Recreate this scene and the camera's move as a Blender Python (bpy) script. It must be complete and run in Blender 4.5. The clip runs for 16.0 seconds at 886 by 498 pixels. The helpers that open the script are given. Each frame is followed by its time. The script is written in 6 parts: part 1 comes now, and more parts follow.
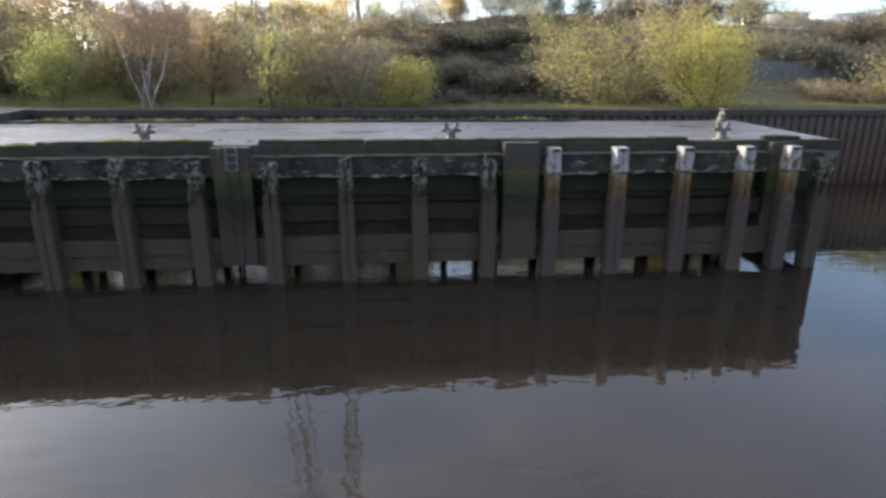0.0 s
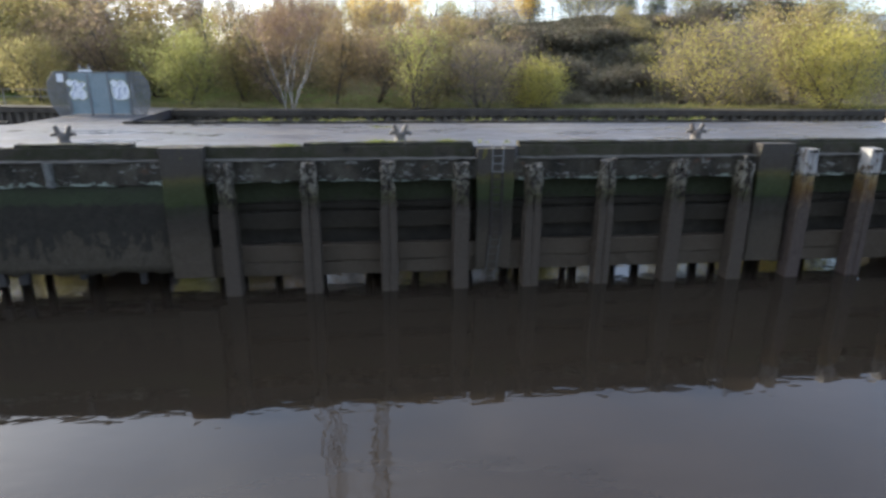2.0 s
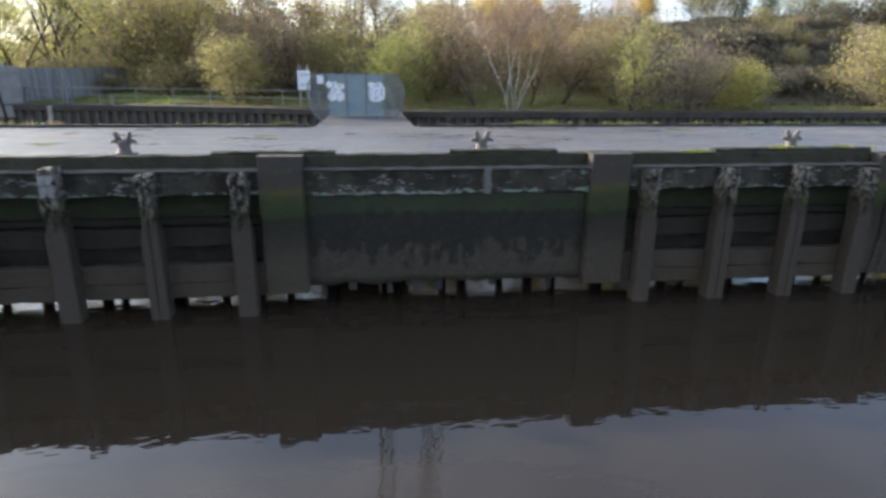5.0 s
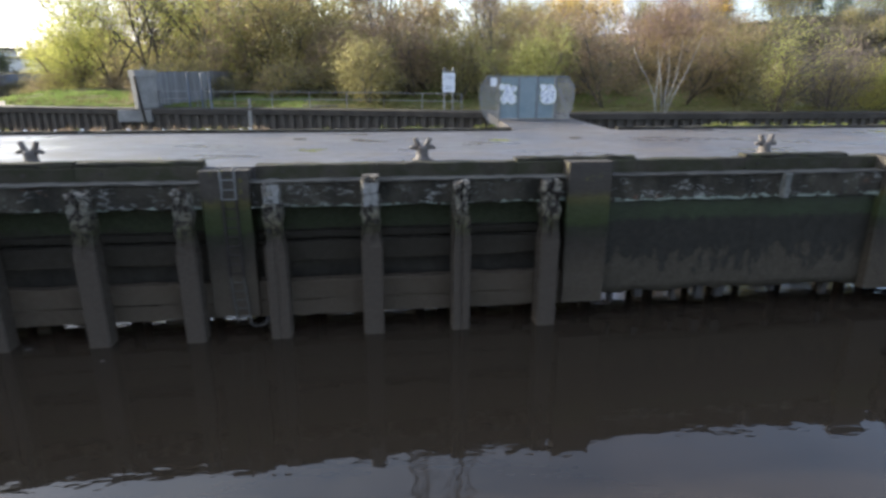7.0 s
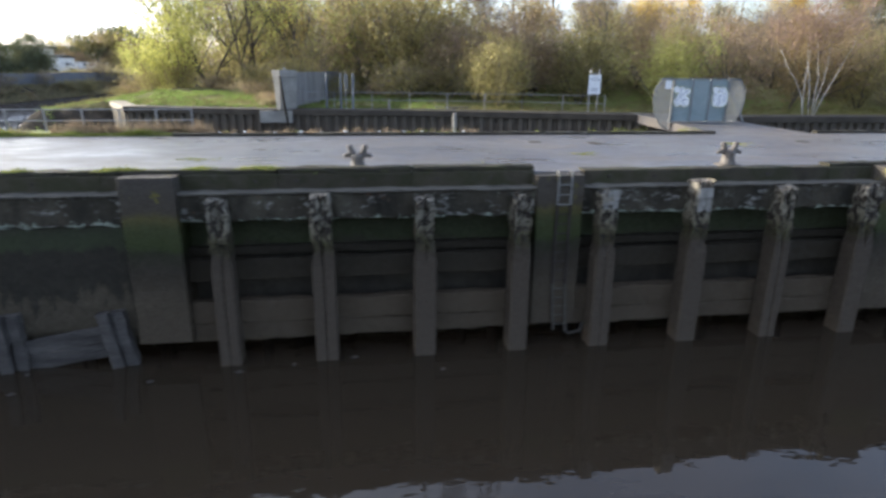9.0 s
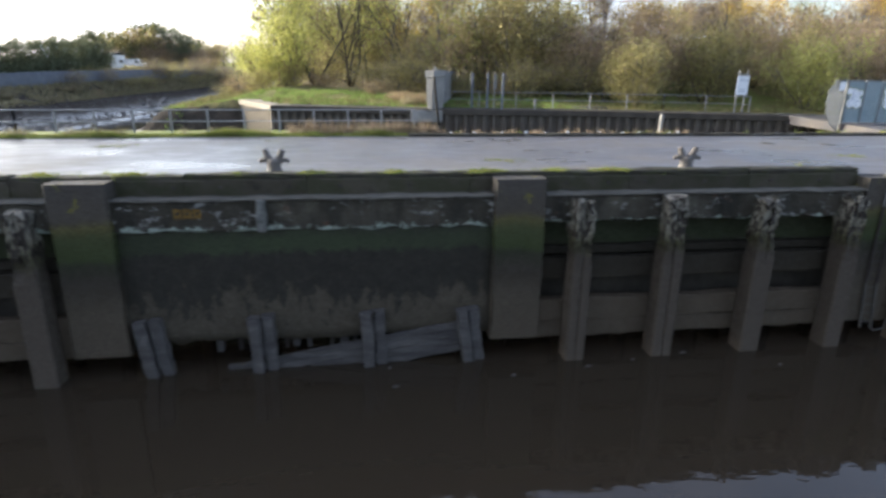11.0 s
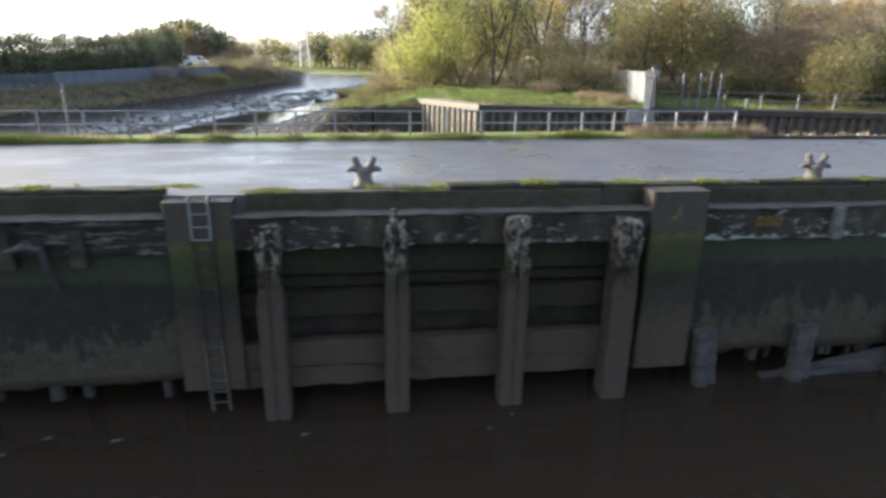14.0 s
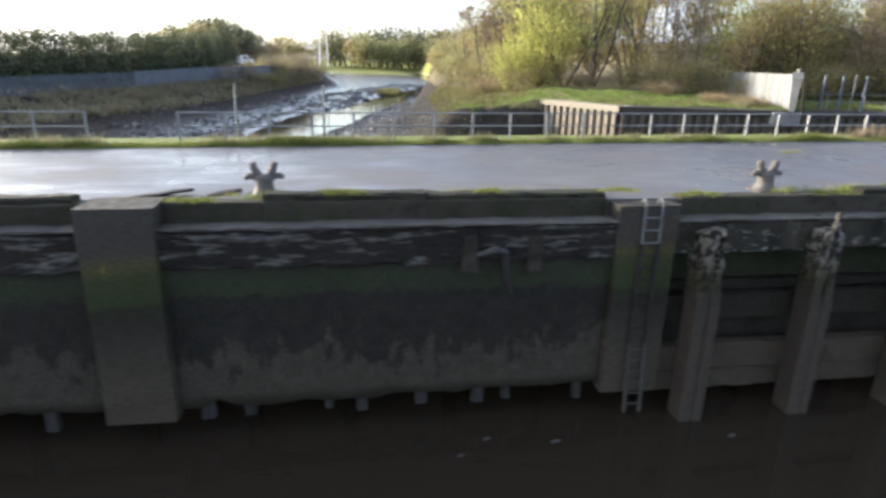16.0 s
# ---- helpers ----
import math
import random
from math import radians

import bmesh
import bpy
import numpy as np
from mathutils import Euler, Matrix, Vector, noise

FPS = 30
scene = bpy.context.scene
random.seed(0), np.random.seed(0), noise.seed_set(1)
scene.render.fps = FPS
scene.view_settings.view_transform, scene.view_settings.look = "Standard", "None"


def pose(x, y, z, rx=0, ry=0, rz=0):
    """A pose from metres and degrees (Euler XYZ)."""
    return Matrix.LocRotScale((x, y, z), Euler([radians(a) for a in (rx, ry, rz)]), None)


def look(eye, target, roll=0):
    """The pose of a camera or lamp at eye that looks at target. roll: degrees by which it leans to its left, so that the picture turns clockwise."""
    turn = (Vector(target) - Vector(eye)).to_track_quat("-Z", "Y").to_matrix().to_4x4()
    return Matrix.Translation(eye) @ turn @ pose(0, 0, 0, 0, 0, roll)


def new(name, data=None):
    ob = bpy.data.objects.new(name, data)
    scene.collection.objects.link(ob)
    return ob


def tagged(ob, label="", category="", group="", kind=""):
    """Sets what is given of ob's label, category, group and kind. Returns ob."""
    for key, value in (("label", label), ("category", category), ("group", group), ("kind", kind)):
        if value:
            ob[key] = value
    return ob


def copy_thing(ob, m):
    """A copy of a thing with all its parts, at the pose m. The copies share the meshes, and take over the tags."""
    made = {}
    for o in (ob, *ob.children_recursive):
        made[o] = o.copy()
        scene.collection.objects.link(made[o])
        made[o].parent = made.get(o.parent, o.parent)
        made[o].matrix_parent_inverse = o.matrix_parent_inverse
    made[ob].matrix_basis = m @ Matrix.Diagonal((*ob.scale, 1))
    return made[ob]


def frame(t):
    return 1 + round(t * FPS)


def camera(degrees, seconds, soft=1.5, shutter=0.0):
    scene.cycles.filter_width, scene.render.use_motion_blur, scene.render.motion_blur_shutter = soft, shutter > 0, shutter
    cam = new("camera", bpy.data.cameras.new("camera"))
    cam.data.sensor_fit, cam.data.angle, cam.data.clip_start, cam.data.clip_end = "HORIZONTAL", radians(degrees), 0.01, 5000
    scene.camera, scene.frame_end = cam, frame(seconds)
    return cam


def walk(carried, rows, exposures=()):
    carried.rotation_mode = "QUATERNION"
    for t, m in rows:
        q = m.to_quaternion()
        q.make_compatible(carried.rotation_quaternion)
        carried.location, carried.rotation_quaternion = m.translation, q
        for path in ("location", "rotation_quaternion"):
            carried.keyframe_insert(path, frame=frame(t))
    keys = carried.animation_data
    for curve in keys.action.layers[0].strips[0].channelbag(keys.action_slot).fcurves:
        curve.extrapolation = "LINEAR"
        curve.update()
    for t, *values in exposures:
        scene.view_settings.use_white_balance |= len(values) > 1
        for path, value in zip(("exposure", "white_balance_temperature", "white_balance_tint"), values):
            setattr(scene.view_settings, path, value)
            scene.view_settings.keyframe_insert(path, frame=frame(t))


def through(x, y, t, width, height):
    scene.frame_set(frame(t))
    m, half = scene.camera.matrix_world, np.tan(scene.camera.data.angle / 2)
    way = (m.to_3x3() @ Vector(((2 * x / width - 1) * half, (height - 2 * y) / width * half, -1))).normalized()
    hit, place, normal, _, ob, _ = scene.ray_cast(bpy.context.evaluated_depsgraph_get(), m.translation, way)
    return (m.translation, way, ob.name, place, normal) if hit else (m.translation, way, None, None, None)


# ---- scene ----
cam = camera(73.7, 16.0, 2.9, 0.5)
PATH = [
    (0, (1.257, -21.468, 7.695), (1.46, -19.565, 7.113), 0.3),
    (0.5, (-1.202, -21.144, 7.722), (-0.99, -19.242, 7.14), 0.3),
    (1, (-3.674, -20.79, 7.714), (-3.453, -18.89, 7.131), 0.4),
    (1.5, (-6.094, -20.415, 7.67), (-5.866, -18.515, 7.087), 0.5),
    (2, (-8.436, -20.172, 7.631), (-8.21, -18.272, 7.05), 0.4),
    (2.5, (-10.833, -19.918, 7.623), (-10.606, -18.018, 7.041), 0.4),
    (3, (-13.227, -19.629, 7.652), (-12.997, -17.73, 7.069), 0.4),
    (3.5, (-15.641, -19.369, 7.685), (-15.408, -17.471, 7.1), 0.5),
    (4, (-18.052, -19.099, 7.728), (-17.815, -17.201, 7.141), 0.6),
    (6.5, (-30.012, -17.22, 7.803), (-29.764, -15.326, 7.213), 0.4),
    (7, (-32.42, -16.795, 7.795), (-32.168, -14.9, 7.208), 0.3),
    (7.5, (-34.828, -16.378, 7.835), (-34.571, -14.484, 7.247), 0.4),
    (8, (-37.226, -15.904, 7.794), (-36.964, -14.01, 7.207), 0.5),
    (8.5, (-39.594, -15.533, 7.781), (-39.328, -13.639, 7.196), 0.5),
    (9, (-41.949, -15.211, 7.801), (-41.679, -13.319, 7.215), 0.6),
    (11.5, (-53.808, -14.131, 7.919), (-53.549, -12.24, 7.321), 0.8),
    (12, (-56.24, -13.68, 7.937), (-55.973, -11.791, 7.336), 0.9),
    (12.5, (-58.632, -13.24, 7.934), (-58.36, -11.352, 7.331), 0.9),
    (13, (-60.969, -12.834, 7.902), (-60.695, -10.947, 7.298), 0.9),
    (13.5, (-63.324, -12.519, 7.881), (-63.046, -10.633, 7.277), 1.0),
    (14, (-65.651, -12.165, 7.844), (-65.372, -10.279, 7.24), 1.0),
    (14.5, (-67.998, -11.909, 7.841), (-67.72, -10.023, 7.236), 1.0),
    (15, (-70.35, -11.658, 7.855), (-70.075, -9.772, 7.249), 1.0),
    (15.5, (-72.757, -11.272, 7.822), (-72.477, -9.387, 7.217), 1.2),
    (16, (-75.128, -10.92, 7.777), (-74.845, -9.035, 7.172), 1.2),
]
walk(cam, [(t, look(eye, target, roll)) for t, eye, target, roll in PATH], [(0.0, 1.75, 5900, 9), (16.0, 1.75, 5900, 9)])

# ---- world, sun ----
SUN_AZ, SUN_EL = radians(-60), radians(17)
world = bpy.data.worlds.new("sky")
scene.world = world
world.use_nodes = True
wn = world.node_tree
sky = wn.nodes.new("ShaderNodeTexSky")
sky.sky_type = "NISHITA"
sky.sun_disc = False
sky.sun_elevation, sky.sun_rotation = SUN_EL, SUN_AZ
sky.air_density, sky.dust_density, sky.ozone_density = 1.0, 3.0, 1.5
# thin broken cloud over the whole sky
way = wn.nodes.new("ShaderNodeTexCoord").outputs["Generated"]
flat = wn.nodes.new("ShaderNodeMapping")
flat.inputs["Scale"].default_value = (1.0, 1.0, 2.6)
wn.links.new(way, flat.inputs["Vector"])
cloud = wn.nodes.new("ShaderNodeTexNoise")
cloud.inputs["Scale"].default_value, cloud.inputs["Detail"].default_value, cloud.inputs["Roughness"].default_value = 2.6, 7.0, 0.55
wn.links.new(flat.outputs[0], cloud.inputs["Vector"])
cover = wn.nodes.new("ShaderNodeValToRGB")
cover.color_ramp.elements[0].position, cover.color_ramp.elements[1].position = 0.36, 0.72
cover.color_ramp.elements[0].color, cover.color_ramp.elements[1].color = (0.12, 0.12, 0.12, 1), (0.8, 0.8, 0.8, 1)
wn.links.new(cloud.outputs["Fac"], cover.inputs[0])
sun_dir = Vector((math.sin(SUN_AZ) * math.cos(SUN_EL), math.cos(SUN_AZ) * math.cos(SUN_EL), math.sin(SUN_EL)))
# cloud is whiter towards the sun
toward = wn.nodes.new("ShaderNodeVectorMath")
toward.operation = "DOT_PRODUCT"
toward.inputs[1].default_value = sun_dir
wn.links.new(way, toward.inputs[0])
glow = wn.nodes.new("ShaderNodeValToRGB")
glow.color_ramp.elements[0].position, glow.color_ramp.elements[1].position = 0.25, 0.95
glow.color_ramp.elements[0].color, glow.color_ramp.elements[1].color = (0.27, 0.265, 0.31, 1), (0.64, 0.64, 0.66, 1)
wn.links.new(toward.outputs["Value"], glow.inputs[0])
lift = wn.nodes.new("ShaderNodeMixRGB")
lift.blend_type = "MULTIPLY"
lift.inputs[0].default_value = 1.0
lift.inputs[2].default_value = (10.0, 10.0, 10.0, 1)
wn.links.new(glow.outputs[0], lift.inputs[1])
veil = wn.nodes.new("ShaderNodeMixRGB")
wn.links.new(lift.outputs[0], veil.inputs[2])
wn.links.new(cover.outputs[0], veil.inputs[0])
wn.links.new(sky.outputs[0], veil.inputs[1])
wn.links.new(veil.outputs[0], wn.nodes["Background"].inputs[0])
wn.nodes["Background"].inputs[1].default_value = 0.15
lamp = bpy.data.lights.new("sun", "SUN")
lamp.energy, lamp.angle, lamp.color = 3.7, radians(1.2), (1.0, 0.87, 0.68)
sun = new("sun", lamp)
sun.matrix_world = look((0, 0, 60), Vector((0, 0, 60)) - sun_dir)


# ---- materials ----
def graph(name):
    m = bpy.data.materials.new(name)
    m.use_nodes = True
    return m, m.node_tree, m.node_tree.nodes["Principled BSDF"]


def put(nt, kind, links=None, **values):
    n = nt.nodes.new("ShaderNode" + kind)
    for k, v in values.items():
        if k in n.inputs.keys():
            n.inputs[k].default_value = v
    for k, v in (links or {}).items():
        nt.links.new(v, n.inputs[k])
    return n


def ramp(nt, fac, stops, mode="LINEAR"):
    n = nt.nodes.new("ShaderNodeValToRGB")
    n.color_ramp.interpolation = mode
    while len(n.color_ramp.elements) < len(stops):
        n.color_ramp.elements.new(0.5)
    for e, (p, c) in zip(n.color_ramp.elements, stops):
        e.position, e.color = p, (*c, 1)
    nt.links.new(fac, n.inputs[0])
    return n.outputs[0]


def place(nt, scale=(1, 1, 1)):
    g = nt.nodes.new("ShaderNodeNewGeometry")
    n = put(nt, "Mapping", {"Vector": g.outputs["Position"]})
    n.inputs["Scale"].default_value = scale
    return n.outputs[0]


def noisy(nt, vec, scale, detail=5.0, rough=0.6):
    return put(nt, "TexNoise", {"Vector": vec}, Scale=scale, Detail=detail, Roughness=rough).outputs["Fac"]


def arith(nt, op, a, b):
    n = nt.nodes.new("ShaderNodeMath")
    n.operation = op
    for i, v in enumerate((a, b)):
        if isinstance(v, (int, float)):
            n.inputs[i].default_value = v
        else:
            nt.links.new(v, n.inputs[i])
    return n.outputs[0]


def mixed(nt, fac, a, b, mode="MIX"):
    n = nt.nodes.new("ShaderNodeMixRGB")
    n.blend_type = mode
    for i, v in enumerate((fac, a, b)):
        if isinstance(v, (int, float)):
            n.inputs[i].default_value = v
        elif isinstance(v, tuple):
            n.inputs[i].default_value = (*v, 1)
        else:
            nt.links.new(v, n.inputs[i])
    return n.outputs[0]


def bumped(nt, bsdf, height, strength=0.4, distance=0.02):
    b = put(nt, "Bump", {"Height": height}, Strength=strength, Distance=distance)
    nt.links.new(b.outputs[0], bsdf.inputs["Normal"])


def surf(name, cols, scale=1.5, fine=25.0, rough=(0.65, 0.95), bump=0.4, metal=0.0, stretch=(1, 1, 1), depth=0.02, spread=(0.3, 0.7), per=0.0):
    """A plain weathered surface: large stains, fine grain and relief."""
    m, nt, b = graph(name)
    v = place(nt, stretch)
    big = noisy(nt, v, scale, 6)
    sml = noisy(nt, v, fine, 5)
    lo, hi = spread
    c = ramp(nt, big, [(lo + (hi - lo) * i / max(1, len(cols) - 1), k) for i, k in enumerate(cols)])
    g = ramp(nt, sml, [(0.25, (0.62, 0.62, 0.62)), (0.75, (1.25, 1.25, 1.25))])
    c = mixed(nt, 1.0, c, g, "MULTIPLY")
    if per:
        r = nt.nodes.new("ShaderNodeObjectInfo").outputs["Random"]
        c = mixed(nt, 1.0, c, ramp(nt, r, [(0, (1 - per,) * 3), (1, (1 + per,) * 3)]), "MULTIPLY")
    nt.links.new(c, b.inputs["Base Color"])
    nt.links.new(ramp(nt, sml, [(0.3, (rough[0],) * 3), (0.7, (rough[1],) * 3)]), b.inputs["Roughness"])
    b.inputs["Metallic"].default_value = metal
    b.inputs["Specular IOR Level"].default_value = 0.5 if rough[0] < 0.6 else 0.2
    bumped(nt, b, sml, bump, depth)
    return m


def tidal(name, zones, wobble=0.5, scale=1.2, fine=18.0, streak=1.0, bump=0.6, patch=None, rough=(0.55, 0.9), depth=0.03):
    """A surface in the tidal range: weed, algae and silt lie in uneven bands by height. zones: (z, colour), rising."""
    m, nt, b = graph(name)
    v = place(nt)
    vs = place(nt, (1.0, 1.0, 0.35))
    big = noisy(nt, vs, scale, 6, 0.65)
    sml = noisy(nt, place(nt, (1, 1, streak)), fine, 5, 0.65)
    mid = noisy(nt, v, 5.0, 5)
    sep = put(nt, "SeparateXYZ", {"Vector": v})
    z = arith(nt, "ADD", sep.outputs["Z"], arith(nt, "MULTIPLY", arith(nt, "SUBTRACT", big, 0.5), 2 * wobble))
    z = arith(nt, "ADD", z, arith(nt, "MULTIPLY", arith(nt, "SUBTRACT", mid, 0.5), wobble))
    f = arith(nt, "DIVIDE", arith(nt, "ADD", z, 1.0), 7.0)
    c = ramp(nt, f, [((h + 1) / 7, k) for h, k in zones])
    if patch:
        hit = ramp(nt, noisy(nt, place(nt, (1, 1, 0.55)), patch[1], 6, 0.7), [(patch[2], (0, 0, 0)), (patch[2] + 0.05, (1, 1, 1))])
        high = ramp(nt, arith(nt, "SUBTRACT", z, patch[3]), [(0.0, (0, 0, 0)), (0.2, (1, 1, 1))])
        c = mixed(nt, mixed(nt, 1.0, hit, high, "MULTIPLY"), c, patch[0])
    g = ramp(nt, sml, [(0.25, (0.69, 0.66, 0.62)), (0.75, (1.95, 1.85, 1.74))])
    c = mixed(nt, 1.0, c, g, "MULTIPLY")
    nt.links.new(c, b.inputs["Base Color"])
    nt.links.new(ramp(nt, mid, [(0.35, (rough[0],) * 3), (0.65, (rough[1],) * 3)]), b.inputs["Roughness"])
    b.inputs["Specular IOR Level"].default_value = 0.15
    bumped(nt, b, sml, bump, depth)
    return m


def crusted(name, cols, z0, z1):
    """Dark stained concrete whose lower edge carries a ragged crust of pale leached lime, with scattered pale scabs above."""
    m, nt, b = graph(name)
    v = place(nt)
    big, mid, sml = noisy(nt, place(nt, (1, 1, 0.5)), 1.3, 6), noisy(nt, v, 4.5, 6, 0.7), noisy(nt, v, 22, 5, 0.65)
    c = ramp(nt, big, [(0.3, cols[0]), (0.5, cols[1]), (0.7, cols[2])])
    z = put(nt, "SeparateXYZ", {"Vector": v}).outputs["Z"]
    edge = arith(nt, "ADD", z, arith(nt, "MULTIPLY", arith(nt, "SUBTRACT", mid, 0.5), 0.75))
    near = ramp(nt, arith(nt, "SUBTRACT", edge, z0 - 0.3), [(0.22 + (z1 - z0) * 0.5, (1, 1, 1)), (0.27 + (z1 - z0) * 0.5, (0.0, 0.0, 0.0))])
    gaps = ramp(nt, noisy(nt, place(nt, (0.6, 1, 1)), 0.9, 4), [(0.41, (0, 0, 0)), (0.46, (0.95, 0.95, 0.95))])
    c = mixed(nt, mixed(nt, 1.0, near, gaps, "MULTIPLY"), c, (0.205, 0.235, 0.195))
    scab = ramp(nt, noisy(nt, place(nt, (0.7, 1, 1.6)), 2.8, 7, 0.78), [(0.57, (0, 0, 0)), (0.62, (0.85, 0.85, 0.85))])
    c = mixed(nt, scab, c, (0.19, 0.185, 0.17))
    rust = ramp(nt, noisy(nt, v, 1.7, 5, 0.7), [(0.62, (0, 0, 0)), (0.70, (0.7, 0.7, 0.7))])
    c = mixed(nt, rust, c, (0.10, 0.05, 0.03))
    c = mixed(nt, 1.0, c, ramp(nt, sml, [(0.25, (0.58, 0.58, 0.58)), (0.75, (1.7, 1.7, 1.7))]), "MULTIPLY")
    nt.links.new(c, b.inputs["Base Color"])
    b.inputs["Roughness"].default_value, b.inputs["Specular IOR Level"].default_value = 0.85, 0.15
    bumped(nt, b, arith(nt, "ADD", sml, arith(nt, "MULTIPLY", mid, 1.5)), 0.8, 0.04)
    return m


def weedy(name, green, weed, silt, z_green, z_weed):
    """A wall panel: green film below the beam, ragged dark weed hanging from z_green, silt below z_weed."""
    m, nt, b = graph(name)
    v = place(nt)
    big, sml = noisy(nt, v, 0.7, 6, 0.6), noisy(nt, v, 20, 5, 0.65)
    mid = noisy(nt, v, 4.0, 6, 0.65)
    hang = noisy(nt, place(nt, (1.0, 1.0, 0.42)), 3.0, 7, 0.72)
    z = put(nt, "SeparateXYZ", {"Vector": v}).outputs["Z"]
    c = ramp(nt, mid, [(0.3, silt[0]), (0.7, silt[1])])
    low = arith(nt, "DIVIDE", arith(nt, "SUBTRACT", z, z_weed), z_green - z_weed)
    low = arith(nt, "ADD", low, arith(nt, "MULTIPLY", arith(nt, "SUBTRACT", big, 0.5), 0.8))
    wet = arith(nt, "ADD", low, arith(nt, "MULTIPLY", arith(nt, "SUBTRACT", hang, 0.5), 2.4))
    c = mixed(nt, ramp(nt, wet, [(0.22, (0, 0, 0)), (0.36, (1, 1, 1))]), c, ramp(nt, mid, [(0.3, weed[0]), (0.7, weed[1])]))
    film = arith(nt, "ADD", arith(nt, "SUBTRACT", z, z_green), arith(nt, "MULTIPLY", arith(nt, "SUBTRACT", arith(nt, "ADD", mid, hang), 1.0), 0.5))
    patchy = ramp(nt, big, [(0.35, green[0]), (0.65, green[1])])
    c = mixed(nt, ramp(nt, film, [(0.0, (0, 0, 0)), (0.14, (1, 1, 1))]), c, patchy)
    c = mixed(nt, ramp(nt, arith(nt, "SUBTRACT", film, 0.45), [(0.0, (0, 0, 0)), (0.25, (0.8, 0.8, 0.8))]), c, (0.024, 0.023, 0.018))
    c = mixed(nt, 1.0, c, ramp(nt, sml, [(0.25, (0.72, 0.71, 0.68)), (0.75, (1.75, 1.7, 1.62))]), "MULTIPLY")
    nt.links.new(c, b.inputs["Base Color"])
    nt.links.new(ramp(nt, wet, [(0.2, (0.9,) * 3), (0.5, (0.55,) * 3)]), b.inputs["Roughness"])
    b.inputs["Specular IOR Level"].default_value = 0.15
    bumped(nt, b, arith(nt, "ADD", sml, arith(nt, "MULTIPLY", hang, 1.2)), 0.6, 0.04)
    return m


def leafy(name, cols, through=0.4):
    m, nt, b = graph(name)
    nt.nodes.remove(b)
    # every colour is pulled slightly towards grey, in place of haze
    cols = [tuple(0.9 * k + 0.1 * (0.3 * q[0] + 0.6 * q[1] + 0.1 * q[2]) for k in q) for q in cols]
    r = nt.nodes.new("ShaderNodeNewGeometry").outputs["Random Per Island"]
    c = ramp(nt, r, [(i / max(1, len(cols) - 1), k) for i, k in enumerate(cols)])
    v = noisy(nt, place(nt), 0.9, 3)
    c = mixed(nt, 1.0, c, ramp(nt, v, [(0.3, (0.7, 0.7, 0.7)), (0.7, (1.25, 1.25, 1.25))]), "MULTIPLY")
    d = put(nt, "BsdfDiffuse", {"Color": c})
    t = put(nt, "BsdfTranslucent", {"Color": c})
    x = put(nt, "MixShader", {1: d.outputs[0], 2: t.outputs[0]}, Fac=through)
    nt.links.new(x.outputs[0], nt.nodes["Material Output"].inputs["Surface"])
    return m


UPPER = (0.078, 0.075, 0.065)
GREEN = (0.014, 0.025, 0.008)
WEED = (0.009, 0.010, 0.011)
SILT = (0.033, 0.030, 0.027)
M = {}
M["capping"] = crusted("stained_capping_concrete", [(0.0159, 0.01494, 0.0115), (0.03604, 0.03193, 0.02392), (0.0636, 0.05768, 0.04232)], 3.86, 4.03)
M["fissured"] = surf("fissured_beam_concrete", [(0.017, 0.0145, 0.0125), (0.033, 0.028, 0.023), (0.020, 0.017, 0.014), (0.075, 0.068, 0.058), (0.15, 0.14, 0.125)], 3.0, 18, bump=1.0, depth=0.05, stretch=(0.5, 1, 2.8), spread=(0.36, 0.64))
M["lime"] = surf("lime_leached_concrete", [(0.045, 0.045, 0.039), (0.14, 0.14, 0.128), (0.08, 0.083, 0.072)], 4.0, 22, bump=0.8, depth=0.03)
M["kerb"] = surf("weathered_kerb_concrete", [(0.02014, 0.01751, 0.01288), (0.04876, 0.04223, 0.02944), (0.03074, 0.0309, 0.01564), (0.053, 0.04738, 0.03496)], 1.1, 20, bump=0.6, per=0.15)
M["course"] = surf("mossy_dark_course", [(0.01484, 0.01339, 0.0092), (0.0318, 0.02884, 0.01932), (0.03604, 0.0412, 0.01288)], 2.6, 16, bump=0.9, depth=0.04)
M["ledge"] = surf("pale_ledge_concrete", [(0.06148, 0.05665, 0.04784), (0.1102, 0.104, 0.0874)], 1.0, 18, bump=0.5)
M["back"] = tidal("back_wall", [(0.2, (0.03975, 0.03476, 0.02645)), (1.6, (0.02915, 0.02446, 0.01955)), (2.5, (0.0159, 0.01545, 0.0138)), (2.95, (0.02385, 0.02318, 0.0161)), (3.2, (0.0235, 0.0290, 0.0150)), (3.7, (0.0215, 0.0250, 0.0145)), (4.2, (0.06625, 0.06051, 0.046))])
M["flat"] = weedy("flat_bay_wall", [(0.0215, 0.0255, 0.0150), (0.0265, 0.0345, 0.0180)], [(0.0140, 0.0128, 0.0102), (0.0225, 0.0205, 0.0165)], [(0.0348, 0.0306, 0.0224), (0.0494, 0.0426, 0.0322)], 3.12, 1.25)
